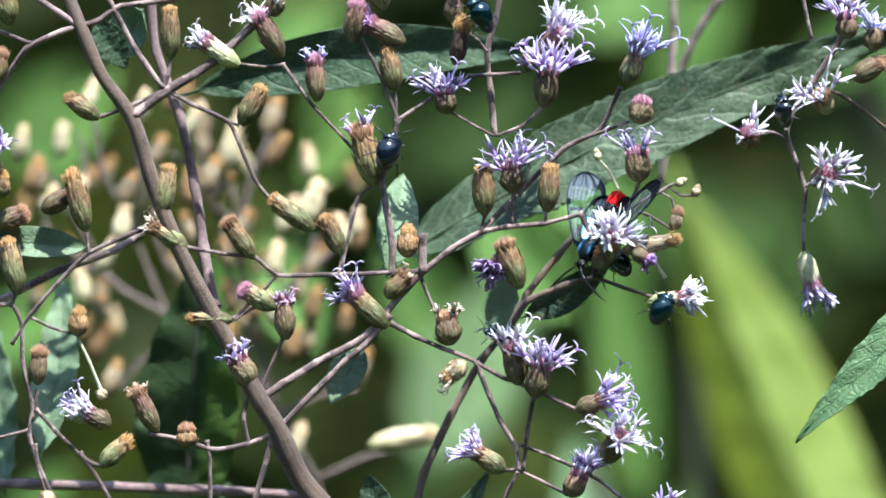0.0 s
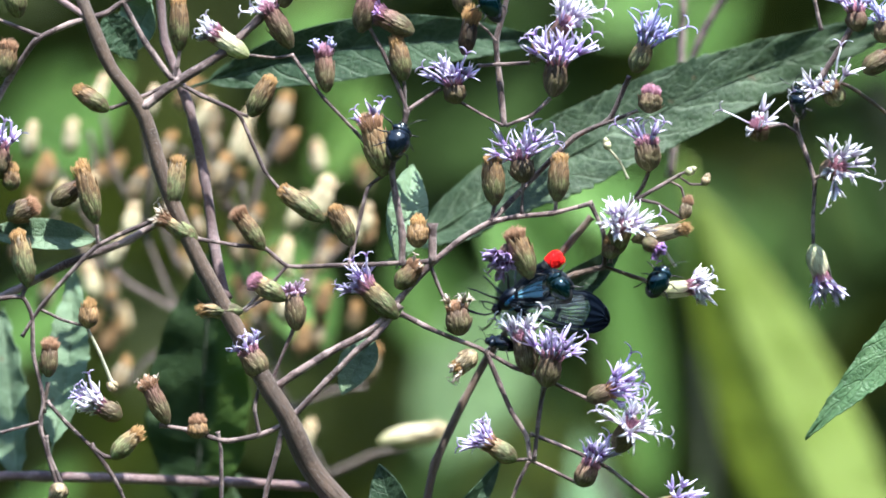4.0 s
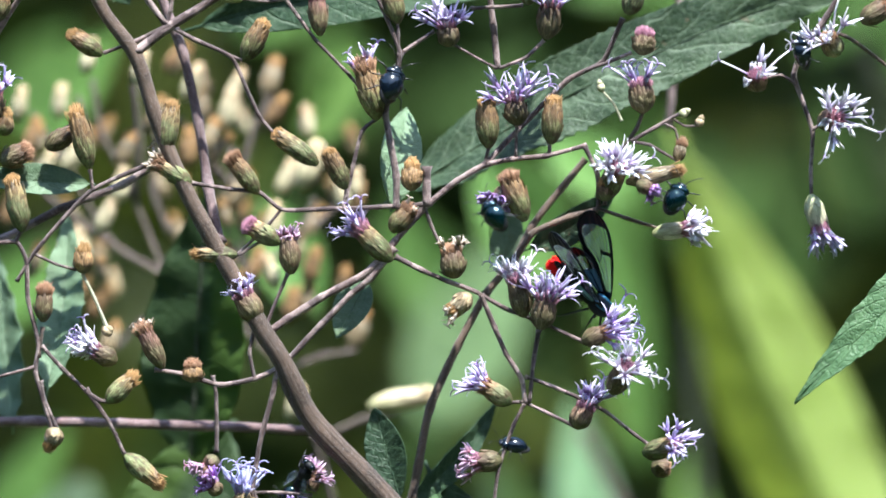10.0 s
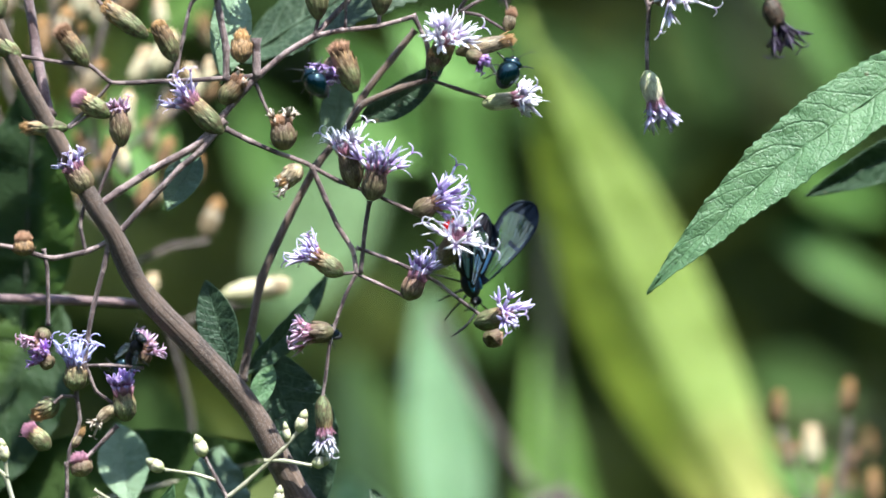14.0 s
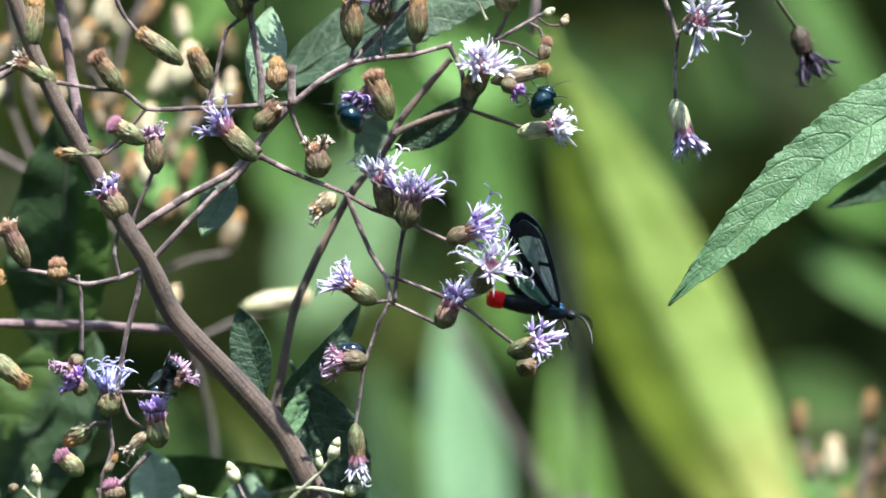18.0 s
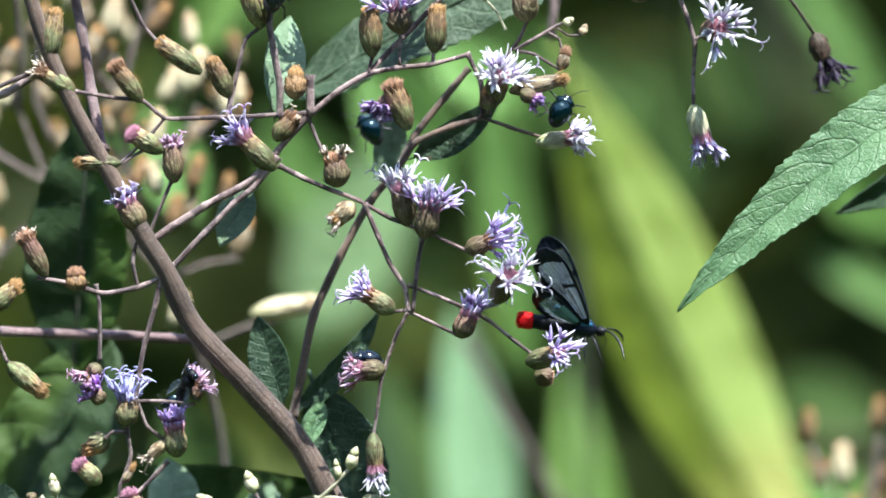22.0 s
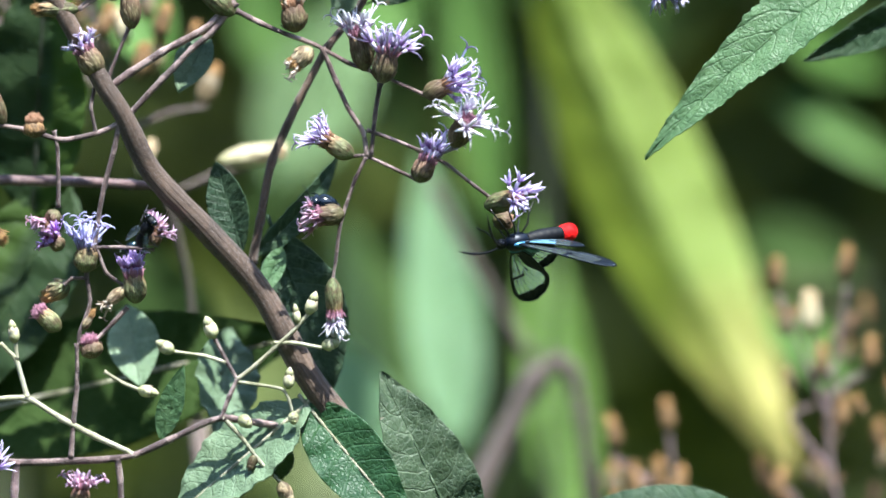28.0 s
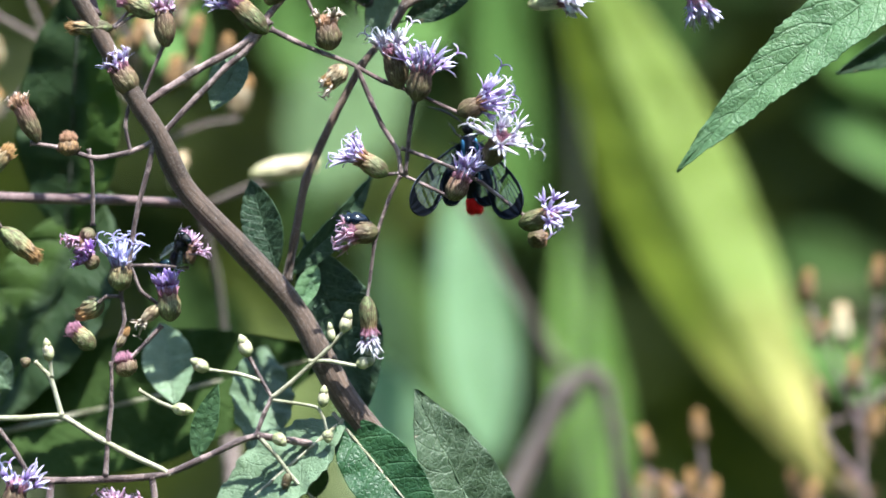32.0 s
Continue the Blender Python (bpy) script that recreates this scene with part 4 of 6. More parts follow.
# middle
H(910, 342, 904, 296, 48, "dark", "lilac", reach=52, count=12, spread=1.2, threads=4, disc="pink")
H(858, 382, 854, 298, 46, "spent", tuft_reach=10)
H(968, 376, 974, 298, 44, "spent", tuft_reach=12)
H(720, 456, 722, 412, 44, "orange")
H(606, 452, 574, 386, 40, "spent", tuft_reach=10)
H(686, 580, 626, 520, 44, "green", "lilac", reach=42, count=9, spread=0.7, threads=2)
H(684, 528, 716, 488, 42, "spent", "straw", disc="rust", reach=18, count=3, spread=0.7, curl=1.2, threads=0)
H(796, 612, 790, 562, 52, "dark", "straw", disc="rust", tuft_reach=20, reach=26, count=5, spread=0.9, curl=1.6, threads=0)
H(824, 640, 792, 668, 40, "pale", "straw", disc="tan", tuft_reach=16, reach=24, count=4, spread=0.8, curl=1.4, threads=0)
H(894, 456, 872, 474, 40, "dark", "mauve", reach=25, count=22, spread=1.0, curl=-0.3, threads=0, face=35, broad=1.8, label="drooping mauve flower head")
H(922, 512, 892, 432, 46, "spent", disc="rust", tuft_reach=18, d=-3)
H(918, 682, 906, 612, 46, "dark", "white", reach=42, count=9, spread=0.9)
H(946, 704, 958, 648, 50, "dark", "lilac", reach=52, count=15, spread=1.15, d=-3)
H(894, 834, 846, 802, 42, "green", "lilac", reach=42, count=8, spread=0.75, disc="rust")
H(1106, 148, 1128, 96, 44, "green", "blue", reach=58, count=13, spread=0.85, threads=2)
H(1132, 220, 1136, 182, 48, "dark", disc="pink", tuft_reach=20)
H(1132, 322, 1128, 270, 52, "dark", "lilac", reach=40, count=2, spread=0.9, threads=7, disc="pink", tuft_reach=18)
H(1066, 470, 1084, 416, 46, "green", "white", reach=43, count=22, spread=1.3, face=30, curl=0.9, broad=1.1, threads=1)
H(1100, 445, 1190, 425, 34, "pale", tuft_reach=22, d=-2)
H(1120, 444, 1144, 460, 30, "dark", "magenta", reach=16, count=14, spread=0.9, curl=0.3, threads=0, broad=1.3, d=-6)
H(1064, 478, 1062, 448, 36, "spent", d=-2)
bud(plant, plan(1228, 348), plan(1238, 326), 18, "pale")
bud(plant, plan(1196, 328), plan(1216, 316), 18)
H(1192, 408, 1200, 378, 26, "pale", disc="rust")
bud(plant, plan(1060, 284), plan(1054, 262), 16)
H(1146, 536, 1208, 528, 34, "bud", "white", reach=46, count=8, spread=1.15, curl=0.5, threads=0, broad=1.9)
H(1020, 726, 1062, 710, 40, "dark", "lilac", reach=52, count=10, spread=0.8, threads=6, face=10, disc="rust")
H(1072, 818, 1096, 770, 46, "dark", "white", reach=54, count=11, spread=1.3, threads=7, face=32)
H(1006, 880, 1026, 840, 46, "bloom", "lilac", reach=50, count=8, spread=0.42, threads=3, disc="pink")
# left, lower
H(136, 596, 140, 556, 40, "orange")
H(66, 682, 70, 624, 36, "dark", disc="rust")
H(196, 754, 158, 734, 40, "dark", "white", reach=32, count=16, spread=0.45, curl=0.3, threads=1, broad=1.3)
H(186, 748, 142, 718, 30, "green", "lilac", reach=34, count=6, spread=0.7, d=4)
bud(plant, plan(174, 706), plan(188, 690), 24, "pale")
H(278, 766, 242, 694, 38, "bloom", "straw", reach=18, count=5, spread=0.5, threads=0, disc="rust")
H(178, 826, 222, 782, 40, "green")
H(330, 792, 330, 762, 44, "orange", disc="rust", tuft_reach=20)
H(412, 566, 340, 564, 34, "green", tuft_reach=16)
H(488, 546, 432, 514, 40, "green", disc="pink", tuft_reach=18)
H(506, 602, 502, 536, 42, "dark", "pink", reach=22, count=14, spread=0.5, curl=0.3, threads=0)
H(446, 684, 420, 636, 52, "dark", "lilac", reach=32, count=8, spread=0.9, disc="pink")
# lower middle
H(50, 530, 36, 560, 40, "pale", where=mid)
H(168, 578, 226, 628, 42, "green", where=mid, tuft_reach=18)
H(330, 580, 314, 602, 34, "bloom", "pink", where=mid, reach=24, count=16, spread=1.2, curl=0.9, threads=2, disc="rust", tuft_reach=24)
H(338, 648, 322, 632, 32, "dark", "magenta", where=mid, reach=24, count=12, spread=1.2, disc="pink")
H(376, 690, 380, 646, 48, "green", "blue", where=mid, reach=42, count=9, spread=0.6, threads=15)
H(488, 640, 504, 618, 40, "bloom", "pink", where=mid, reach=26, count=16, spread=1.1, curl=0.8, threads=2, disc="rust", tuft_reach=28)
H(468, 745, 462, 690, 48, "green", "mauve", where=mid, reach=32, count=18, spread=0.32, curl=0.15, threads=0, broad=1.3, disc="pink")
H(332, 792, 296, 758, 38, "green", where=mid, disc="pink", tuft_reach=18)
H(348, 708, 312, 730, 42, "green", where=mid, d=2)
H(392, 842, 384, 812, 46, "dark", where=mid, disc="pink", tuft_reach=22)
H(450, 715, 418, 745, 26, "pale", "straw", where=mid, reach=24, count=4, spread=0.6, curl=0.8, threads=0)
H(372, 790, 386, 768, 18, "pale", where=mid)
H(80, 838, 58, 770, 38, "green", "lilac", where=mid, reach=42, count=8, spread=0.6)
H(98, 900, 98, 830, 44, "green", "pink", where=mid, reach=24, count=8, spread=0.4)
H(150, 895, 134, 828, 44, "green", where=mid, disc="rust")
H(20, 860, -20, 810, 60, "dark", where=mid, d=20)
H(836, 588, 792, 592, 44, "dark", "pink", where=mid, reach=34, count=8, spread=0.8, disc="pink")
H(815, 702, 819, 770, 36, "green", "white", where=mid, reach=36, count=13, spread=0.2, curl=0.1, threads=0, tuft_reach=14)
H(1086, 577, 1144, 561, 42, "green", "lilac", where=mid, reach=38, count=9, spread=1.2, curl=0.6, face=28, disc="pink", tuft_reach=14)
H(1100, 600, 1134, 604, 40, "dark", where=mid, d=3, tuft_reach=2, label="closed olive flower head")
H(10, 930, 30, 860, 50, "dark", "lilac", where=low, reach=44, count=10)
H(200, 926, 204, 896, 40, "bloom", "pink", where=low, reach=26, count=13, spread=1.1, threads=11, disc="pink", tuft_reach=22)
bud(plant, low(88, 640), low(80, 598), 22)
bud(plant, low(52, 646), low(36, 636), 22, "dark")
bud(plant, low(440, 632), low(424, 592), 28)
bud(plant, low(368, 656), low(336, 636), 26)
bud(plant, low(304, 722), low(342, 730), 24)
bud(plant, low(606, 590), low(620, 548), 24)
bud(plant, low(588, 606), low(582, 570), 16)
bud(plant, low(630, 646), low(664, 638), 24)
bud(plant, low(570, 722), low(574, 682), 22)
bud(plant, low(580, 762), low(580, 786), 22)
bud(plant, low(556, 886), low(578, 930), 30, "pale")
bud(plant, low(512, 838), low(500, 868), 20, "dark")
bud(plant, low(484, 770), low(506, 790), 26, "bud")


# leaves of the plant
def L(b, t, w, material, where=plan, db=0.0, dt=0.0, **more):
    return leaf(plant, where(b[0], b[1], db * 1e-3), where(t[0], t[1], dt * 1e-3), w * UNIT, material, **more)


L((686, 480), (714, 308), 80, LEAF_TEAL, db=3, dt=14, roll=-24, arch=0.002)
L((250, 20), (196, 115), 95, LEAF_TEAL, db=8, dt=14, roll=-35, arch=-0.003)
L((170, 40), (225, 122), 60, LEAF_DARK, db=9, dt=10)
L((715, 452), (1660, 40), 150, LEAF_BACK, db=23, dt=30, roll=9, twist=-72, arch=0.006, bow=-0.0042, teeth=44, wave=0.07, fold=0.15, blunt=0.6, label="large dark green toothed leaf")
L((350, 160), (960, 92), 108, LEAF_DARK, db=18, dt=24, roll=-8, bow=-0.003, arch=0.003, fold=0.3, wave=0.05)
L((930, 560), (1085, 455), 58, LEAF_DARK, db=14, dt=10, bow=0.001)
L((880, 600), (900, 470), 60, LEAF_TEAL, db=22, dt=22)
L((640, 615), (585, 716), 70, LEAF_TEAL, db=6, dt=4, roll=-25)
L((150, 438), (-60, 425), 60, LEAF_TEAL, db=8, dt=4, fold=0.4, roll=-25)
L((74, 800), (112, 488), 84, LEAF_TEAL, db=14, dt=26, bow=0.001, roll=20, wave=0.08, teeth=16)
L((10, 860), (-14, 560), 90, LEAF_TEAL, db=22, dt=36, roll=35, wave=0.1, teeth=16)
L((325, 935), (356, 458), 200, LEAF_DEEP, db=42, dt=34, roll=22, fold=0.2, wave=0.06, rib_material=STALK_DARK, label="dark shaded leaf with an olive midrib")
L((655, 655), (610, 495), 74, LEAF_DARK, where=mid, db=8, dt=10, roll=18, blunt=1.0)
L((672, 663), (828, 482), 52, LEAF_DARK, where=mid, db=10, dt=20, roll=-30, bow=0.0014, wave=0.04)
L((540, 430), (650, 720), 150, LEAF_DARK, where=low, db=14, dt=16, roll=14, blunt=1.0)
L((560, 470), (520, 560), 40, LEAF, where=low, db=6, dt=3)
L((600, 745), (790, 975), 125, LEAF_GLOSS, where=low, db=4, dt=-6, roll=0, rib_material=STEM_PALE, wave=0.06, label="dark green leaf with a pale midrib")
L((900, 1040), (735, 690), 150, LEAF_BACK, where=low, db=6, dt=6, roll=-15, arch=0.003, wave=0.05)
L((445, 800), (468, 612), 125, LEAF_TEAL, where=low, db=12, dt=26, roll=-25, blunt=1.0, wave=0.08)
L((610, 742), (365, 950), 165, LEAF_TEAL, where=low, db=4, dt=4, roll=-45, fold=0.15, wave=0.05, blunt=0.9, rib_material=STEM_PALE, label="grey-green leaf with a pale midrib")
# small grey-green leaf added in place of a sun fleck on the leaf behind
L((310, 716), (285, 570), 92, LEAF_TEAL, where=low, db=18, dt=27, blunt=1.0)
L((345, 810), (385, 680), 46, LEAF, where=low, db=2, dt=0, roll=15)
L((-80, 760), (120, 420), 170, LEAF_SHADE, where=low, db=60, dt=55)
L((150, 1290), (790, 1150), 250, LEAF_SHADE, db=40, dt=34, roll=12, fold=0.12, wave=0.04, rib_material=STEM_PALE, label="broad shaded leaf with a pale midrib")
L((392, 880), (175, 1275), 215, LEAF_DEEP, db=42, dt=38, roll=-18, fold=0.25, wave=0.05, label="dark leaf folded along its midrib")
L((1640, 1548), (1250, 1480), 110, LEAF_DARK, db=24, dt=18, bow=0.0042, roll=-30, arch=0.004, rib_material=STEM_PALE, label="arching dark green leaf")
L((560, 880), (540, 800), 60, LEAF_TEAL, where=low, db=10, dt=10)
L((-30, 620), (20, 690), 60, LEAF_TEAL, where=low, db=14, dt=14)

# ---- the long stalk beside it ----
stalk = thing("flowering_stalk", Vector((0.16, 0.02, 0.0)), "slender nodding stalk with lilac flowers", "flowering plant")


def S(u0, v0, u1, v1, w, kind, petals="", **more):
    return head(stalk, plan(u0, v0), plan(u1, v1), w, kind, petals, **more)


def cane(points, r0, r1, material=STEM):
    return branch(stalk, plan, points, r0, r1, material)


cane([(1424, 466), (1422, 400), (1424, 335), (1408, 285), (1392, 235), (1408, 190), (1450, 130), (1490, 60), (1540, -60), (1740, -300)], 4, 8)
cane([(1395, 250), (1370, 235), (1340, 240)], 4, 3)
cane([(1424, 330), (1450, 315)], 4, 3)
cane([(1406, -60), (1422, 0), (1436, 68)], 5, 4)
branch(stalk, plan, [(1205, -260), (1190, -60), (1192, 40), (1188, 132), (1170, 330)], 7, 8, deep=0.05)
branch(stalk, plan, [(1420, -180), (1330, -60), (1265, 10), (1228, 70), (1196, 150), (1175, 240)], 8, 8, deep=0.05)
cane([(1638, 320, 20), (1616, 288, 16), (1594, 258, 12), (1568, 228, 8), (1500, 175), (1470, 160)], 3.5, 4.5, STEM_GREEN)
cane([(1740, -300), (2080, -120, 20), (2180, 1200, 30), (2150, 3000, 24)], 9, 18)
branch(stalk, plan, [(2150, 3000, 24), (2200, 6000, 20), (2360, 10500, 20)], 18, 30, STEM_GREEN)
S(1421, 446, 1438, 508, 42, "bud", "lilac", reach=40, count=16, spread=0.5, curl=0.25, threads=0, broad=1.2, disc="pink")
S(1440, 320, 1466, 308, 44, "bloom", "white", reach=48, count=11, spread=1.5, face=60, curl=0.4, broad=1.25, disc="pink", tuft_reach=12)
S(1322, 262, 1326, 236, 44, "dark", "white", reach=50, count=4, spread=1.4, face=30, broad=1.3, disc="pink", tuft_reach=26)
S(1470, 200, 1452, 170, 44, "green", "white", reach=52, count=7, spread=1.3, face=20, broad=1.3, disc="rust")
S(1500, 70, 1498, 30, 44, "bloom", "lilac", reach=44, count=9, spread=1.0)
S(1545, 90, 1548, 50, 40, "dark", "blue", reach=40, count=10, spread=1.1)
# green head in shade; the dark bracts carry that shade in their colour
S(1510, 140, 1556, 112, 44, "dark")
# nodding head beside the big leaf, its dark colours standing in for shade
head(stalk, plan(1638, 318, 0.02), plan(1654, 368, 0.02), 40, "withered", "dusk", reach=44, count=9, spread=0.6, curl=0.3)

# ---- toothed leaf close by ----
shrub = thing("toothed_shrub", Vector((0.24, 0.03, 0.0)), "leafy shoot with a rough green toothed leaf", "shrub")
leaf(shrub, plan(1985, 330, 0.012), plan(1408, 783, 0.0), 0.0128, LEAF, bow=0.0034, arch=0.003, roll=-24, fold=0.27, teeth=34, wave=0.03, blunt=0.72, n=60, label="rough sunlit green leaf with a toothed rim")
branch(shrub, plan, [(1985, 330, 12), (2060, 260, 18), (2160, 300, 25), (2220, 900, 30), (2300, 4000, 30), (2300, 10300, 30)], 10, 30, STEM_GREEN)
leaf(shrub, plan(1990, 470, 0.03), plan(1690, 610, 0.02), 0.008, LEAF_DARK, roll=20)
branch(shrub, plan, [(1990, 470, 30), (2100, 420, 30), (2210, 800, 30)], 7, 9, STEM_GREEN)

# ---- broad leaves behind ----
broad = thing("broad_leaved_plant", Vector((0.08, 0.32, 0.0)), "tall plant with long broad yellowish green leaves", "plant")


def B(b, t, w, material, d, db=0.0, where=far, **more):
    s = (1.5 + d) / 1.5
    return leaf(broad, where(b[0], b[1], d + db), where(t[0], t[1], d), w * UNIT * s, material, **more)


B((1000, -130), (1468, 862), 240, LEAF_YELLOW, 0.22, 0.025, bow=0.003, roll=-10, arch=-0.006, fold=-0.28, wave=0.03, blunt=0.9, label="long yellow-green leaf with a paler half and a yellowed tip")
B((865, 820), (805, 290), 138, LEAF_PALE, 0.30, roll=-15, label="upright pale green leaf")
B((1075, 1000), (1003, 380), 125, LEAF_LIME, 0.32, roll=-10)
B((540, 340), (720, -10), 190, LEAF_SAGE, 0.36, roll=10)
B((600, 180), (480, -60), 130, LEAF_MID, 0.40)
B((720, 900), (650, 620), 170, LEAF_PALE, 0.26, roll=-10)
B((930, 420), (850, -180), 100, LEAF_MID, 0.34, roll=-10)
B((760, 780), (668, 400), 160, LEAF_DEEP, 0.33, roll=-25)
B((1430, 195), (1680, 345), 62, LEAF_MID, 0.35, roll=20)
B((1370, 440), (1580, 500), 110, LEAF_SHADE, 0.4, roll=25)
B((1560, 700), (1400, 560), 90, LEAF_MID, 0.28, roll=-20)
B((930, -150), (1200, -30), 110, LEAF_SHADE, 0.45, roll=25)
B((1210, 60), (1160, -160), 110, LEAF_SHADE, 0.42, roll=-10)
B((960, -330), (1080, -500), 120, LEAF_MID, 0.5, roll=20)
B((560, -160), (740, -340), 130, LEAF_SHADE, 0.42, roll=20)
B((-240, 160), (-80, 20), 110, LEAF_MID, 0.3, roll=15)
B((-120, 640), (-60, 430), 150, LEAF_TEAL, 0.25, roll=-10)
B((-230, 560), (-90, 340), 100, LEAF_MID, 0.3, roll=20)
B((230, -350), (400, -470), 105, LEAF_MID, 0.42, roll=25)
B((410, -180), (380, -370), 115, LEAF_MID, 0.45, roll=-15)
B((800, -440), (1010, -490), 100, LEAF_MID, 0.5, roll=25)
B((-210, -180), (-80, -360), 120, LEAF_MID, 0.45, roll=10)
B((1350, 0), (1240, -260), 120, LEAF_SHADE, 0.4)
B((400, 700), (300, 450), 160, LEAF_SHADE, 0.2)
B((60, 330), (210, 120), 110, LEAF_MID, 0.2, where=plan, roll=20)
B((330, 640), (420, 430), 110, LEAF_MID, 0.2, where=plan, roll=-15)
B((540, 330), (640, 150), 90, LEAF_LIME, 0.22, where=plan, roll=-15)
B((1010, 560), (840, 330), 170, LEAF_MID, 0.2, -0.02, where=plan, roll=15)
B((1120, 420), (960, 300), 110, LEAF_MID, 0.24, -0.02, where=plan, roll=-15)
B((560, 620), (470, 420), 120, LEAF_MID, 0.16, -0.02, where=plan, roll=10)
B((1570, 110), (1800, 460), 70, LEAF_MID, 0.4, where=plan, roll=20)
B((1640, 520), (1850, 640), 120, LEAF_MID, 0.36, -0.02, where=plan, roll=10)
B((1380, 640), (1330, 380), 120, LEAF_MID, 0.42, where=plan, roll=-10)
rb = random.Random(12)
for _ in range(22):
    u, v, a = rb.uniform(-300, 1700), rb.uniform(-520, 900), rb.uniform(-2.6, -0.5)
    size = rb.uniform(160, 300)
    B((u, v), (u + size * math.cos(a), v - size * math.sin(a)), size * rb.uniform(0.25, 0.38), rb.choice((LEAF_MID, LEAF_SHADE, LEAF_SHADE)), rb.uniform(0.5, 0.8), roll=rb.uniform(-40, 40))
for b, t in (((1000, -90, 290), (1040, 2500, 320)), ((800, 900, 300), (900, 3000, 320)), ((1085, 1000, 320), (1050, 3000, 320)), ((2000, 420, 350), (1500, 3500, 330))):
    branch(broad, far, [b, (t[0], t[1] * 0.6, t[2]), (0.5 * t[0] + 450, t[1] + 6500, t[2])], 14, 30, STALK_DARK, name="leaf_stalk")
arch = [(840, 1100), (900, 900), (960, 780), (1005, 690), (1048, 662), (1070, 688), (1084, 760), (1098, 880), (1106, 1040)]
branch(broad, far, arch, 28, 11, STEM_FAR, name="arching_stem", deep=0.16)
branch(broad, far, [(840, 1100), (820, 4000), (800, 8600)], 26, 34, STEM_FAR, name="arching_stem", deep=0.16)
branch(broad, far, [(820, 350), (900, 500), (1000, 660)], 8, 10, STEM_FAR, name="arching_stem", deep=0.2)

# ---- dried plants behind ----
dry_right = thing("dried_plant", Vector((0.10, 0.16, 0.0)), "dried weed with small orange-brown seed heads", "dried plant", "dried seed plants")


def D(root, u, v, lean, w, kind, d, where=far, size=1.5):
    base = where(u - lean * w * size, v + w * size * 0.9, d)
    return head(root, base, where(u, v - w * 0.3, d), w, kind)


for u, v, k in ((1432, 500, 0.1), (1556, 480, 0.2), (1512, 655, 0.1), (1236, 752, -0.1), (1138, 782, -0.2), (1222, 856, 0.1), (1262, 872, 0.2), (1180, 868, -0.1), (1404, 858, -0.4), (1440, 872, 0.2), (1552, 745, 0.2), (1600, 640, 0.1)):
    D(dry_right, u, v, k, 30, "orange", 0.11)
D(dry_right, 1490, 565, 0.0, 40, "cream", 0.11)
rd = random.Random(8)
for _ in range(30):
    D(dry_right, rd.uniform(1420, 1700), rd.uniform(560, 1000), rd.uniform(-0.5, 0.5), rd.uniform(16, 28), rd.choice(("orange", "pale", "dark", "bloom")), rd.uniform(0.09, 0.15))
for _ in range(12):
    D(dry_right, rd.uniform(1130, 1300), rd.uniform(840, 1000), rd.uniform(-0.5, 0.5), rd.uniform(20, 32), rd.choice(("orange", "pale", "orange")), rd.uniform(0.1, 0.15))
for pts in ([(1560, 1000), (1530, 860), (1525, 730), (1540, 640), (1556, 530)], [(1525, 760), (1500, 700), (1436, 545)], [(1530, 690), (1500, 640), (1490, 610)], [(1528, 730), (1560, 700), (1600, 680)],
            [(1240, 1000), (1250, 880), (1240, 790)], [(1245, 900), (1200, 880), (1180, 890)], [(1250, 900), (1150, 840), (1138, 815)], [(1500, 1000), (1460, 900), (1404, 880)], [(1530, 860), (1480, 800), (1460, 760), (1500, 740)]):
    branch(dry_right, far, pts, 6, 4.5, STEM_PINK, deep=0.11)
branch(dry_right, far, [(1560, 1000), (1500, 4000), (900, 8700)], 7, 16, STEM_FAR, deep=0.14)
branch(dry_right, far, [(1240, 1000), (1200, 4000), (900, 8700)], 7, 16, STEM_FAR, deep=0.14)
branch(dry_right, far, [(1500, 1000), (1450, 4000), (900, 8700)], 7, 16, STEM_FAR, deep=0.14)

dry_left = thing("dried_plant", Vector((-0.03, 0.09, 0.0)), "dried plant crowded with cream and tan seed heads", "dried plant", "dried seed plants")
rng = random.Random(41)


def cream(u, v, w, lean=0.2, kind="cream", d=0.072):
    if kind == "cream" and rng.random() < 0.25:
        kind = "pale"
    D(dry_left, u, v, lean, w * 0.76, kind, d + rng.uniform(-0.014, 0.012), plan)


cream(165, 160, 40, 0.3)
cream(488, 195, 50, 0.3)
cream(500, 258, 42, 0.6, "orange")
cream(412, 250, 52, 0.2)
cream(352, 205, 44, 0.5)
cream(66, 300, 46, 0.3, "orange")
cream(142, 335, 44, 0.6)
cream(92, 350, 36, 0.4)
cream(232, 325, 44, 0.4)
cream(338, 320, 50, 0.1, "orange")
cream(285, 262, 42, 0.5)
cream(562, 345, 62, 0.4)
cream(600, 400, 40, -0.3)
cream(520, 372, 46, 0.5)
cream(440, 395, 50, 0.7)
cream(220, 385, 46, 0.2)
cream(200, 440, 44, 0.5)
cream(140, 495, 46, -0.2)
cream(180, 600, 40, 0.4, "orange")
cream(205, 660, 44, 0.4)
cream(560, 530, 44, 0.3, "orange")
cream(520, 600, 42, 0.2, "orange")
cream(645, 640, 50, 0.4)
cream(532, 772, 42, 0.4)
head(dry_left, plan(652, 788, 0.06), plan(762, 768, 0.06), 44, "cream")
cream(550, 590, 40, 0.3)
cream(460, 530, 42, 0.3, "orange")
cream(40, 245, 40, 0.2)
cream(255, 180, 40, 0.3)
cream(380, 300, 44, 0.4)
cream(490, 450, 44, 0.2)
cream(20, 430, 44, 0.2, "orange")
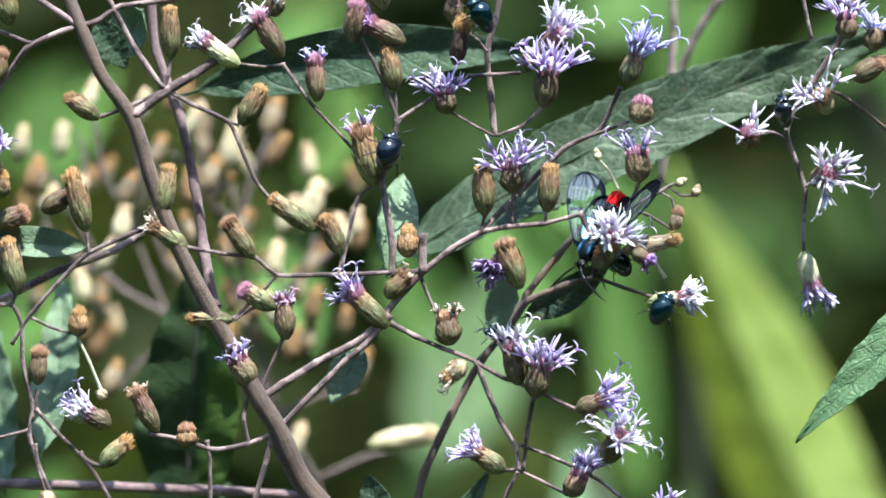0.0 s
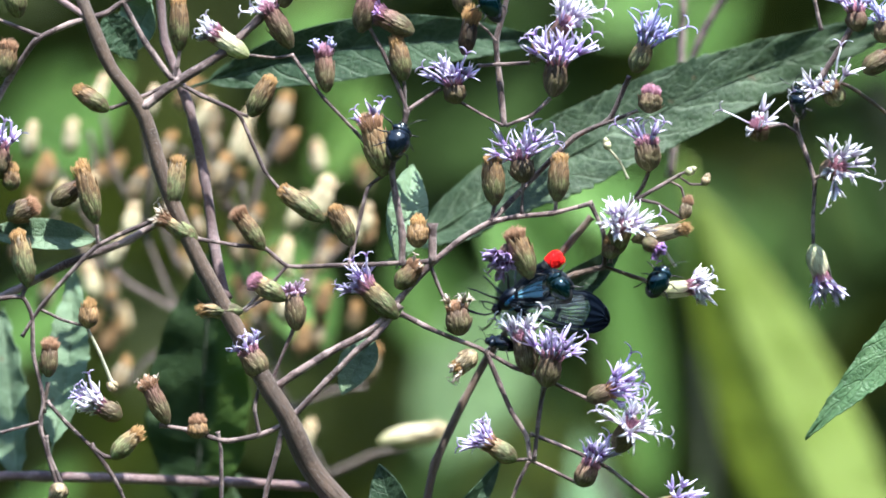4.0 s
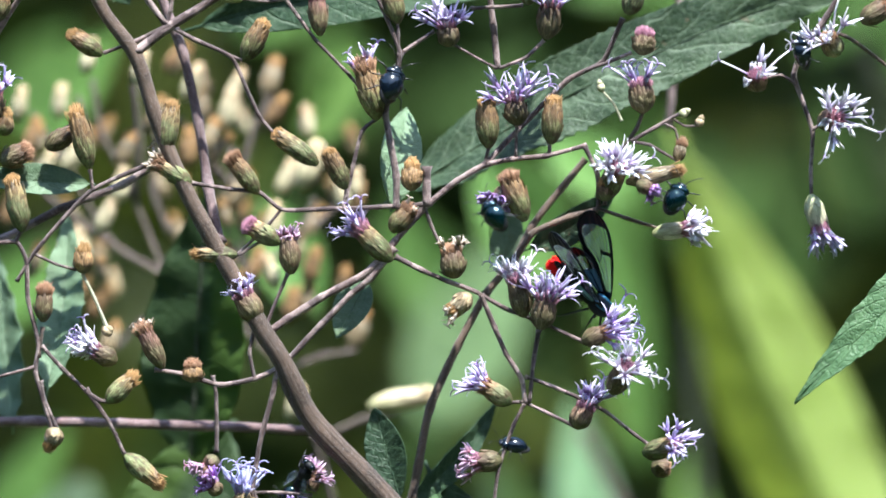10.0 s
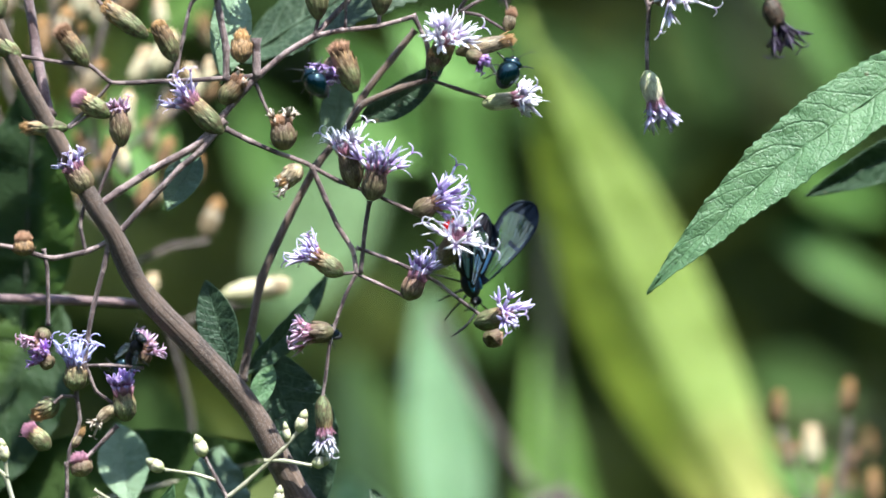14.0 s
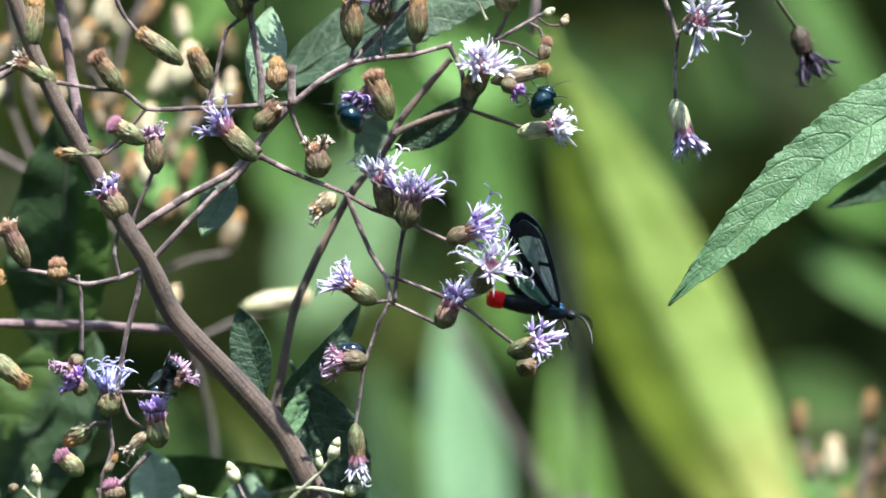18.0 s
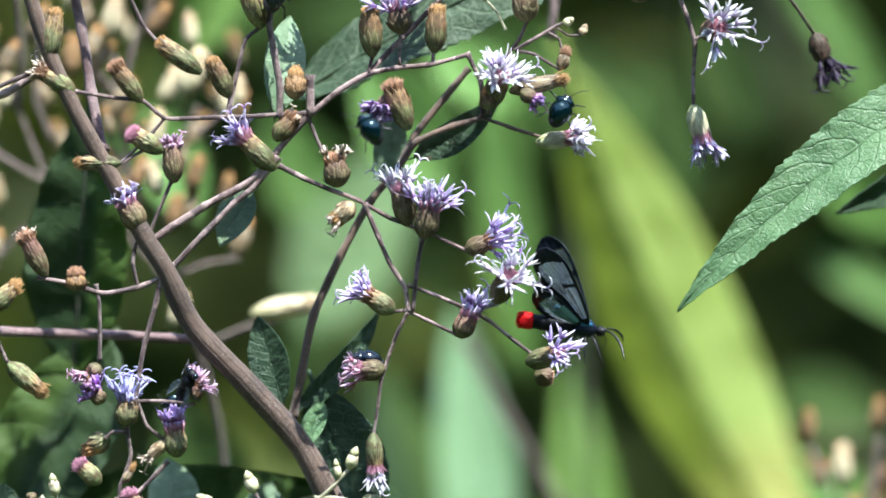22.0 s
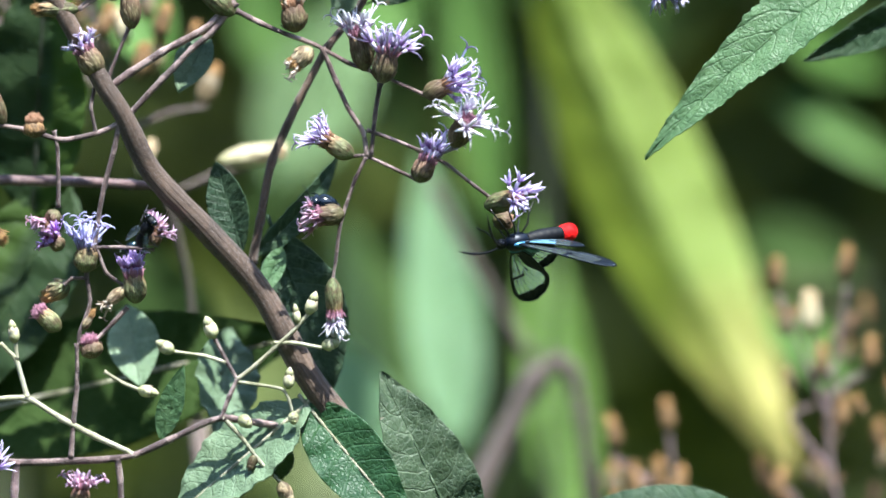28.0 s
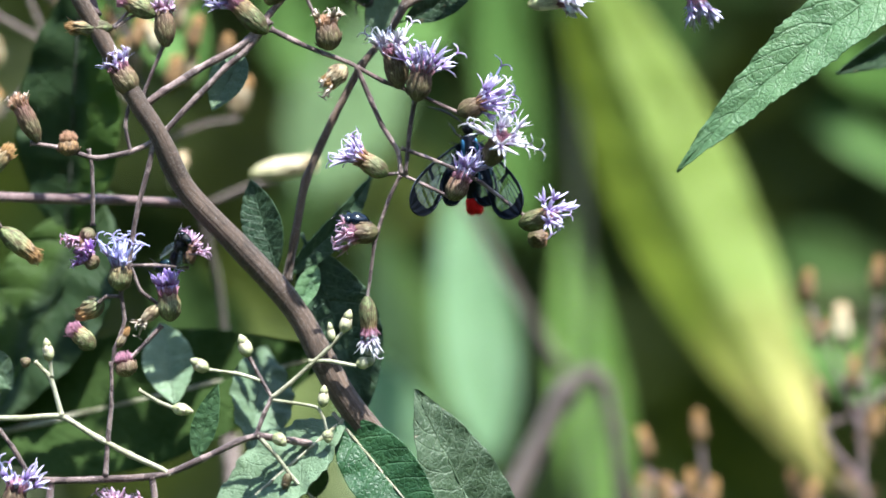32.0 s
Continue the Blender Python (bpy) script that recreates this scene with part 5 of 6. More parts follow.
cream(110, 240, 40, 0.1)
for _ in range(40):
    cream(rng.uniform(30, 640), rng.uniform(130, 600), rng.uniform(24, 40), rng.uniform(-0.5, 0.8), rng.choice(("cream", "pale", "pale", "orange", "spent")), rng.uniform(0.07, 0.12))
for pts in ([(620, 1250), (600, 1000), (560, 850), (480, 700), (430, 520), (412, 330)], [(560, 850), (640, 812), (705, 796)], [(500, 730), (570, 700), (632, 690)], [(480, 700), (420, 640), (300, 560), (240, 420)],
            [(440, 560), (520, 500), (560, 420)], [(420, 420), (450, 300), (480, 240)], [(415, 400), (360, 330), (352, 250)], [(300, 560), (200, 500), (140, 400)], [(240, 420), (180, 300), (165, 210)], [(200, 500), (90, 420), (70, 350)],
            [(330, 600), (250, 640), (205, 690)], [(300, 480), (270, 400), (280, 300)],
            [(440, 560), (400, 470), (385, 330)], [(385, 380), (340, 300), (300, 270)], [(560, 470), (600, 430), (610, 380)], [(140, 400), (100, 330), (60, 270)], [(240, 420), (250, 330), (240, 220)], [(120, 380), (150, 300), (140, 240)]):
    branch(dry_left, plan, pts, 7, 4.5, STEM_FAR, deep=0.08)
branch(dry_left, plan, [(620, 1250), (600, 4000), (520, 9700)], 12, 26, STEM_FAR, deep=0.085)


# ---- insects ----
def ellipsoid(sh, c, r, seg=14, rings=9):
    c, r = np.array(c), np.array(r)
    verts, uvs = [], []
    for i in range(rings + 1):
        th = math.pi * i / rings
        for j in range(seg):
            a = 2 * math.pi * j / seg
            verts.append(c + r * np.array([-math.cos(th), math.sin(th) * math.cos(a), math.sin(th) * math.sin(a)]))
            uvs.append((j / seg, i / rings))
    faces = [(i * seg + j, i * seg + (j + 1) % seg, (i + 1) * seg + (j + 1) % seg, (i + 1) * seg + j) for i in range(rings) for j in range(seg)]
    sh.add(verts, faces, uvs)


def leg(parent, points, r, at):
    sh = Shape()
    sweep(sh, [np.array(p) * 1e-3 for p in points], np.linspace(r, r * 0.45, len(points)) * 1e-3, seg=5)
    return part("leg", sh, LEGS, parent, at=at)


def beetle(at, label, size=1.0, dark=False):
    """A small domed leaf beetle: x ahead, z up, feet at z = 0."""
    root = new("leaf_beetle")
    root.empty_display_size = 0.003
    root.matrix_basis = at
    tagged(root, label, "beetle", "beetles on the flowers")
    size *= 1.18
    k = size * 1e-3
    shell = SHELL_DARK if dark else SHELL
    for sgn in (-1, 1):
        sh = Shape()
        seg, rings = 10, 12
        verts, uvs = [], []
        for i in range(rings + 1):
            t = i / rings
            w = 2.1 * math.sin(math.pi * (0.07 + 0.93 * t) ** 0.72) ** 0.55 if t < 1 else 0.05
            for j in range(seg + 1):
                a = math.pi / 2 * j / seg
                verts.append((k * (1.1 - 3.9 * t), k * sgn * (0.03 + 0.84 * w * math.sin(a)), k * (0.75 + 1.75 * math.cos(a) * (w / 2.1) ** 0.8)))
                uvs.append((j / seg, t))
        faces = [(i * (seg + 1) + j, i * (seg + 1) + j + 1, (i + 1) * (seg + 1) + j + 1, (i + 1) * (seg + 1) + j) for i in range(rings) for j in range(seg)]
        sh.add(verts, faces, uvs)
        part("wing_case", sh, shell, root, at=at)
    sh = Shape()
    ellipsoid(sh, (-1.0 * k, 0, 0.85 * k), (2.2 * k, 1.5 * k, 0.6 * k))
    part("belly", sh, LEGS, root, at=at)
    sh = Shape()
    ellipsoid(sh, (1.35 * k, 0, 1.05 * k), (0.8 * k, 1.6 * k, 0.9 * k))
    part("neck_shield", sh, shell, root, at=at)
    sh = Shape()
    ellipsoid(sh, (2.05 * k, 0, 0.85 * k), (0.6 * k, 0.75 * k, 0.55 * k))
    part("head", sh, SHELL_DARK, root, at=at)
    for sgn in (-1, 1):
        sh = Shape()
        ellipsoid(sh, (2.3 * k, sgn * 0.6 * k, 1.0 * k), (0.22 * k, 0.2 * k, 0.25 * k), 8, 6)
        part("eye", sh, LEGS, root, at=at)
        sh = Shape()
        sweep(sh, glide([(2.5 * k, sgn * 0.35 * k, 1.0 * k), (3.2 * k, sgn * 1.0 * k, 1.7 * k), (3.9 * k, sgn * 1.8 * k, 1.9 * k), (4.4 * k, sgn * 2.6 * k, 1.7 * k)], 4), 0.06 * k, seg=5)
        part("antenna", sh, LEGS, root, at=at)
        for x0, dx in ((1.2, 1.0), (0.1, 0.1), (-1.0, -1.1)):
            leg(root, [(x0 * size, sgn * 0.8 * size, 0.7 * size), ((x0 + dx * 0.5) * size, sgn * 2.0 * size, 1.1 * size), ((x0 + dx) * size, sgn * 2.6 * size, 0.3 * size), ((x0 + dx * 1.3) * size, sgn * 3.1 * size, 0.0)], 0.15 * size, at)
    return root


def fly(at):
    """A small bristly fly: x ahead, z up, feet at z = 0."""
    root = new("black_fly")
    root.empty_display_size = 0.003
    root.matrix_basis = at
    tagged(root, "small bristly black fly with clear wings on a pink flower head", "fly")
    k = 1.3e-3
    for name, c, s in (("thorax", (0.3, 0, 1.4), (1.2, 0.95, 0.95)), ("abdomen", (-1.7, 0, 1.2), (1.5, 0.9, 0.8)), ("head", (1.8, 0, 1.3), (0.6, 0.9, 0.7))):
        sh = Shape()
        ellipsoid(sh, [v * k for v in c], [v * k for v in s], 12, 9)
        r2 = random.Random(5)
        for _ in range(40):
            a, t = r2.uniform(0, math.pi), r2.uniform(-0.8, 0.8)
            w = math.sqrt(1 - t * t)
            d = np.array([t, w * math.cos(a), w * math.sin(a)])
            p = np.array(c) + d * np.array(s)
            sweep(sh, [p * k, (p + d * 0.45 - np.array([0.2, 0, 0])) * k], [0.035 * k, 0.01 * k], seg=3)
        part(name, sh, BLACK, root, at=at)
    for sgn in (-1, 1):
        sh = Shape()
        ellipsoid(sh, (2.0 * k, sgn * 0.65 * k, 1.45 * k), (0.45 * k, 0.4 * k, 0.5 * k), 10, 8)
        part("eye", sh, SHELL_DARK, root, at=at)
        sh = Shape()
        verts, uvs = [], []
        for x in range(9):
            t = x / 8
            w = 0.95 * math.sin(math.pi * (0.06 + 0.94 * t) ** 0.8) + 0.04
            for y in range(5):
                q = y / 4
                verts.append(np.array([0.2 - 3.6 * t + 0.3 * q, sgn * (0.6 + 1.1 * t + w * (q - 0.3)), 2.1 + 0.15 * math.sin(3 * q)]) * k)
                uvs.append((t, q))
        sh.add(verts, [(5 * x + y, 5 * x + y + 1, 5 * x + y + 6, 5 * x + y + 5) for x in range(8) for y in range(4)], uvs)
        part("wing", sh, FLY_WING, root, "clear silvery wing", at=at)
        for x0, dx in ((0.9, 0.9), (0.2, 0.1), (-0.4, -1.0)):
            leg(root, [(1.3 * x, 1.3 * y, 1.3 * z) for x, y, z in ((x0, sgn * 0.6, 0.9), (x0 + dx * 0.6, sgn * 1.5, 1.3), (x0 + dx, sgn * 2.0, 0.5), (x0 + dx * 1.4, sgn * 2.4, 0.0))], 0.17, at)
    return root


# share of the length, front rim, rear rim in millimetres
FOREWING = [(0.0, 0.5, -0.6), (0.06, 0.9, -1.3), (0.2, 1.25, -2.5), (0.4, 1.6, -3.7), (0.58, 1.75, -4.7), (0.70, 1.7, -5.15), (0.80, 1.45, -5.1), (0.89, 0.85, -4.5), (0.95, 0.1, -3.7), (1.0, -1.2, -2.2)]
HINDWING = [(0.0, 0.4, -0.6), (0.15, 1.0, -2.2), (0.4, 1.3, -3.9), (0.65, 1.2, -4.5), (0.85, 0.6, -3.9), (0.95, -0.2, -2.9), (1.0, -1.0, -1.9)]


def wing_edge(t, hind):
    """Front and rear rim of a wing at a share t of its length, in millimetres."""
    rows = HINDWING if hind else FOREWING
    return tuple(np.interp(t, [w[0] for w in rows], [w[i] for w in rows]) for i in (1, 2))


def wing_zone(t, q, hind):
    """What covers the wing at a share t of its length and q of its width from the rear rim: scales, sheen or a clear window."""
    if hind:
        if t < 0.08 or q > 0.93 or q < 0.16 or t > 0.80 - 0.1 * abs(q - 0.6):
            return "scales"
        return "sheen" if t < 0.52 and q > 0.38 else "window"
    tip = 0.80 + 0.035 * math.sin(q * 3.1) - 0.10 * max(0.0, 0.45 - q)
    if t < 0.09 or t > tip or q > 0.925:
        return "scales"
    rear = float(np.interp(t, [0.09, 0.2, 0.36, 0.46, 0.56, 0.7, 0.8], [0.52, 0.46, 0.40, 0.30, 0.16, 0.11, 0.16]))
    if q < rear:
        return "scales"
    if 0.50 < t + 0.03 * (q - 0.7) < 0.548 and q > 0.56:
        return "scales"
    return "window"


def wing(root, hind, at, sgn):
    """A clear wing: dark rim, root and veins round glassy windows. x runs to the tip, y to the front rim."""
    span = 10.2 if hind else 17.8
    n, m = (52, 30) if hind else (92, 38)

    def spot(t, q, lift=0.0):
        a, b = wing_edge(t, hind)
        bend = 0.3 * math.sin(t * math.pi) + 0.05 * math.sin(q * 25)
        return np.array([t * span, sgn * (b + (a - b) * q), bend + 0.25 * math.sin(q * 3.1) + lift]) * 1e-3

    shapes = {}
    for i in range(n):
        for j in range(m):
            verts, faces, uvs, grid = shapes.setdefault(wing_zone((i + 0.5) / n, (j + 0.5) / m, hind), ([], [], [], {}))
            quad = []
            for a, b in ((i, j), (i + 1, j), (i + 1, j + 1), (i, j + 1)):
                if (a, b) not in grid:
                    grid[a, b] = len(verts)
                    verts.append(spot(a / n, b / m))
                    uvs.append((a / n, b / m))
                quad.append(grid[a, b])
            faces.append(tuple(quad))
    made = {}
    for zone, (verts, faces, uvs, _) in shapes.items():
        made[zone] = Shape()
        made[zone].add(verts, faces, uvs)
    if hind:
        lines = [(0.08, 0.6, 0.78, 0.7), (0.08, 0.45, 0.76, 0.42), (0.4, 0.6, 0.78, 0.56)]
    else:
        lines = [(0.09, 0.72, 0.52, 0.66), (0.09, 0.58, 0.40, 0.46), (0.40, 0.46, 0.52, 0.60), (0.52, 0.80, 0.82, 0.82), (0.53, 0.72, 0.84, 0.69), (0.53, 0.66, 0.84, 0.56),
                 (0.52, 0.60, 0.83, 0.43), (0.46, 0.53, 0.81, 0.31), (0.42, 0.47, 0.78, 0.20), (0.40, 0.46, 0.66, 0.13)]
    veins = []
    for t0, q0, t1, q1 in lines:
        pts = [spot(t0 + (t1 - t0) * k, q0 + (q1 - q0) * k + 0.02 * math.sin(k * 3.1)) for k in np.linspace(0, 1, 8)]
        vein = Shape()
        sweep(vein, pts, 0.075e-3, seg=5)
        veins.append(vein)
    rim = [spot(t, 1.0) for t in np.linspace(0, 1, 24)] + [spot(t, 0.0) for t in np.linspace(1, 0, 24)]
    sweep(made["scales"], rim, 0.14e-3, seg=5)
    ob = part("hindwing" if hind else "forewing", made["scales"], SCALES, root, at=at)
    part("clear_window", made["window"], MEMBRANE, ob, at=at)
    for vein in veins:
        part("vein", vein, SCALES, ob, at=at)
    if hind:
        part("blue_patch", made["sheen"], PEARL, ob, "pearly pale blue patch", at=at)
    return ob


def moth(at):
    """A wasp-like moth: x ahead, z up."""
    root = new("clearwing_moth")
    root.empty_display_size = 0.005
    root.matrix_basis = at
    tagged(root, "black and blue clear-winged moth with a scarlet tail on the flowers", "moth")
    k = 1e-3
    sh = Shape()
    ellipsoid(sh, (0.2 * k, 0, 0), (2.6 * k, 1.75 * k, 1.7 * k), 18, 12)
    part("thorax", sh, BLUE_BLACK, root, at=at)
    for sgn in (-1, 1):
        sh = Shape()
        ellipsoid(sh, (0.3 * k, sgn * 1.15 * k, 1.05 * k), (1.5 * k, 0.45 * k, 0.5 * k), 10, 8)
        part("shoulder_tuft", sh, SHINE, root, at=at)
    sh = Shape()
    ellipsoid(sh, (3.3 * k, 0, -0.1 * k), (0.95 * k, 1.05 * k, 0.95 * k), 14, 9)
    part("head", sh, BLACK, root, at=at)
    rings = 15
    for name, x0, x1, material in (("abdomen", -1.6, -9.0, BLACK), ("tail_tip", -8.9, -11.7, RED)):
        sh = Shape()
        pts = [np.array([x0 + (x1 - x0) * i / rings, 0, 0.1]) * k for i in range(rings + 1)]
        rad = []
        for i in range(rings + 1):
            t = i / rings
            r = 1.25 + 0.28 * math.sin(t * math.pi) + 0.07 * math.cos(t * 2 * math.pi * 5) if name == "abdomen" else (1.35 + 0.28 * t) * math.sqrt(max(0.02, 1 - t ** 5))
            rad.append(r * k)
        sweep(sh, pts, rad, seg=16)
        if name == "tail_tip":
            r2 = random.Random(3)
            for i in range(420):
                t, a = r2.uniform(0.0, 1.0), r2.uniform(0, 2 * math.pi)
                r = (1.3 + 0.28 * t) * math.sqrt(max(0.02, 1 - t ** 5))
                p = np.array([x0 + (x1 - x0) * t, r * math.cos(a), 0.1 + r * math.sin(a)]) * k
                d = unit(np.array([-0.9 - t, 0.6 * math.cos(a), 0.6 * math.sin(a)]))
                sweep(sh, [p, p + d * 0.42 * k], [0.07 * k, 0.025 * k], seg=4)
        part(name, sh, material, root, at=at)
    for sgn in (-1, 1):
        sh = Shape()
        ellipsoid(sh, (3.6 * k, sgn * 0.75 * k, 0.1 * k), (0.5 * k, 0.4 * k, 0.55 * k), 10, 8)
        part("eye", sh, LEGS, root, at=at)
        sh = Shape()
        line = glide([(3.9 * k, sgn * 0.4 * k, 0.3 * k), (5.6 * k, sgn * 2.0 * k, 0.1 * k), (7.1 * k, sgn * 4.3 * k, -1.2 * k), (8.0 * k, sgn * 6.8 * k, -3.2 * k)], 5)
        sweep(sh, line, np.interp(np.linspace(0, 1, len(line)), [0, 0.15, 0.7, 1], [0.12, 0.16, 0.26, 0.06]) * k, seg=6)
        part("antenna", sh, LEGS, root, at=at)
        for x0, dx in ((1.8, 2.0), (0.6, 0.4), (-0.6, -2.4)):
            leg(root, [(x0, sgn * 0.9, -0.9), (x0 + dx * 0.5, sgn * 2.2, -2.0), (x0 + dx * 1.0, sgn * 2.6, -4.2), (x0 + dx * 1.5, sgn * 3.4, -5.6)], 0.24, at)
    sh = Shape()
    sweep(sh, glide([(4.0 * k, 0, -0.5 * k), (4.6 * k, 0, -1.8 * k), (4.2 * k, 0, -3.4 * k)], 4), 0.1 * k, seg=5)
    part("proboscis", sh, LEGS, root, at=at)
    return root


def wing_pose(sgn, sweep_deg, rise_deg, twist_deg, hind):
    """The pose of a wing on the moth's body: swept from the tail by one angle, raised by the next and twisted about its length."""
    s, e, w = radians(max(6.0, sweep_deg - (20 if hind else 0))), radians(rise_deg), radians(twist_deg)
    a = Vector((-math.cos(s), sgn * math.sin(s) * math.cos(e), math.sin(s) * math.sin(e)))
    x = Vector((1, 0, 0))
    b = (x - a * x.dot(a)).normalized()
    b = (b * math.cos(w) + a.cross(b) * math.sin(w) * sgn) * sgn
    m = Matrix((a, b, a.cross(b))).transposed().to_4x4()
    m.translation = Vector((-0.6 if hind else 0.6, sgn * 1.3, 0.95 if hind else 1.15)) * 1e-3
    return m


# seconds, across, down, depth in millimetres, heading, pitch, roll, sweep, rise and twist of either wing: on the plant's plan
MOTH = [
    (0.0, 1044, 440, 1.0, -120, 18, -45, 45, 20, 0, 36, -2, -36), (0.5, 1001, 437, 2.0, -138, 18, -40, 36, 10, 0, 43, -2, -22),
    (1.0, 1029, 468, 4.0, -133, 22, -30, 26, 0, 0, 40, 11, -5), (1.5, 975, 479, 9.0, -181, -27, 20, 33, 26, 0, 34, 32, 0),
    (2.0, 976, 503, 9.0, -161, -19, 40, 53, 25, 0, 21, 35, 0), (2.5, 944, 536, 9.0, -145, 0, 60, 53, 44, 0, 53, 44, 0),
    (3.0, 907, 536, 9.0, -147, 0, 60, 66, 60, 0, 68, 98, 0), (4.0, 886, 545, 9.0, -139, 0, 60, 58, 83, 0, 58, 98, 0),
    (4.5, 861, 507, 9.0, -149, 0, 45, 72, 89, -44, 72, 89, -44), (6.5, 896, 521, 9.0, -62, 0, 0, 79, 68, -48, 88, 66, -32),
    (7.0, 962, 573, 9.0, -53, 44, 50, 40, 35, 20, 44, 120, -30), (7.5, 984, 608, 9.0, -60, 20, 50, 46, 70, -6, 50, 90, 4),
    (8.0, 979, 645, 9.0, -68, 0, 45, 51, 105, -10, 55, 66, 8), (8.5, 1023, 649, 9.0, -47, 0, 30, 47, 120, -24, 49, 56, 16),
    (9.0, 1027, 668, 9.0, -47, 0, 30, 56, 119, 20, 58, 58, 20), (9.5, 1031, 665, 9.0, -48, 0, 50, 53, 104, 6, 48, 62, 14),
    (10.0, 1050, 661, 9.0, -42, 0, 50, 50, 89, -8, 37, 66, 8), (10.5, 1049, 676, 9.0, -43, 0, 50, 61, 77, 12, 52, 61, 18),
    (11.0, 1025, 722, 9.0, -61, 0, -45, 72, 65, 32, 66, 57, 28), (11.5, 1006, 743, 9.0, -70, 0, -45, 59, 69, 24, 57, 57, 22),
    (12.0, 1013, 738, 9.0, -71, 0, -45, 46, 74, 16, 48, 56, 16), (12.5, 1006, 738, 9.0, -75, 0, -40, 42, 82, 16, 44, 60, -10),
    (13.0, 1008, 747, 9.0, -76, 0, -40, 38, 91, 16, 41, 63, -36), (13.5, 1077, 818, 9.0, -54, -20, 10, 49, 61, 0, 50, 65, -12),
    (14.0, 1119, 852, 9.0, -72, 0, 50, 61, 31, -16, 59, 66, 12), (14.5, 1128, 823, 9.0, -29, 0, 75, 61, 51, 12, 73, 70, 32),
    (16.5, 1197, 864, 9.0, -28, 0, 75, 50, 64, 44, 56, 79, 44), (17.0, 1205, 852, 9.0, -19, 0, 78, 61, 69, 48, 67, 78, 48),
    (18.0, 1206, 852, 9.0, -12, 0, 78, 61, 69, -28, 65, 73, 32), (19.0, 1213, 851, 9.0, -12, 0, 78, 60, 69, 32, 64, 71, 32),
    (20.0, 1199, 852, 9.0, -14, 0, 78, 67, 51, 24, 66, 66, 28), (21.0, 1202, 866, 9.0, -7, 0, 78, 62, 50, 12, 63, 64, 16),
    (22.0, 1226, 865, 9.0, -8, 0, 78, 63, 55, -36, 63, 66, 16), (23.0, 1223, 879, 5.0, -40, 30, 62, 59, 2, 0, 70, 78, 36),
    (24.0, 1246, 867, 5.0, -8, 28, 70, 35, 30, 60, 79, 57, 28), (25.0, 1242, 944, 3.0, -89, 42, 62, 56, 18, 8, 59, 58, 12),
    (25.5, 1247, 949, 3.0, -91, 28, 60, 50, 25, 10, 49, 54, 10), (26.0, 1226, 969, 3.0, -113, 0, 55, 44, 32, 12, 39, 49, 8),
    (26.5, 1226, 968, 3.0, -102, 0, 65, 49, 52, 24, 47, 78, 40), (28.5, 1142, 992, -2.0, -184, 30, 62, 68, 8, 0, 60, 46, 12),
    (29.0, 1106, 1000, -2.0, -174, 0, 66, 57, 32, 20, 53, 77, 48), (29.5, 1133, 988, -2.0, -167, 0, 66, 58, 93, -8, 54, 86, 48),
    (30.0, 1072, 936, 0.0, -216, 0, 50, 69, -3, -4, 37, 91, 48), (30.5, 1024, 906, 4.0, -216, 0, 40, 49, -17, 8, 45, 82, 16),
    (31.0, 1043, 805, 9.0, -269, 0, 0, 45, 24, -8, 41, 60, 24), (31.5, 1038, 805, 9.0, -267, 0, 0, 53, 36, -4, 45, 59, 24),
    (32.0, 1040, 789, 9.0, -266, 0, 0, 61, 47, 0, 50, 57, 24),
]
# seconds, across, down on the plant's plan, some with their depth in millimetres
BEETLE_UP = [
    (0.0, 1097, 460, 1), (1.0, 1085, 461, 1), (1.5, 1111, 462, 1), (2.0, 1090, 471, 1), (2.5, 1048, 488, 1), (3.0, 1019, 507, 1), (4.0, 974, 526, 1),
    (4.5, 935, 537, 1), (6.5, 938, 541, 1), (7.0, 899, 530, -3), (8.0, 899, 472, -5), (8.5, 896, 470, -6), (9.0, 886, 478, -8), (10.0, 869, 501, -15),
    (10.5, 861, 498, -15), (13.0, 854, 490, -15), (19.0, 852, 508, -15), (23.0, 856, 509, -15), (26.0, 855, 508, -15), (32.0, 853, 508, -15),
]
BEETLE_WHITE = [
    (0.0, 1172, 548), (1.0, 1165, 542), (1.5, 1162, 533), (2.0, 1162, 531), (3.0, 1159, 552), (4.0, 1147, 520), (4.5, 1131, 525),
    (6.5, 1183, 480), (7.0, 1185, 472), (8.0, 1177, 477), (9.0, 1186, 475), (13.0, 1194, 483), (19.0, 1192, 483), (23.0, 1191, 482),
    (26.0, 1191, 484), (32.0, 1194, 483),
]
BEETLE_LOW = [
    (0.0, 880, 600), (4.5, 861, 638), (6.5, 842, 650), (7.0, 829, 664), (7.5, 853, 712), (9.0, 904, 883), (11.5, 879, 965),
    (13.0, 862, 946), (19.0, 844, 922), (23.0, 843, 923), (26.0, 839, 921), (32.0, 834, 921),
]


def swayed(t):
    """The plant's displacement at t seconds."""
    rows = np.array(SWAY)
    dx, dz, deg = (float(np.interp(t, rows[:, 0], rows[:, i])) for i in (1, 2, 3))
    c = plan(784, 700)
    return Matrix.Translation(c + Vector((dx, 0, dz)) * 1e-3) @ pose(0, 0, 0, 0, deg, 0) @ Matrix.Translation(-c)


def between(rows, t):
    rows = np.array(rows)
    return [float(np.interp(t, rows[:, 0], rows[:, i])) for i in range(1, rows.shape[1])]


def placed(u, v, d_mm, turn):
    return Matrix.Translation(plan(u, v, d_mm * 1e-3)) @ turn


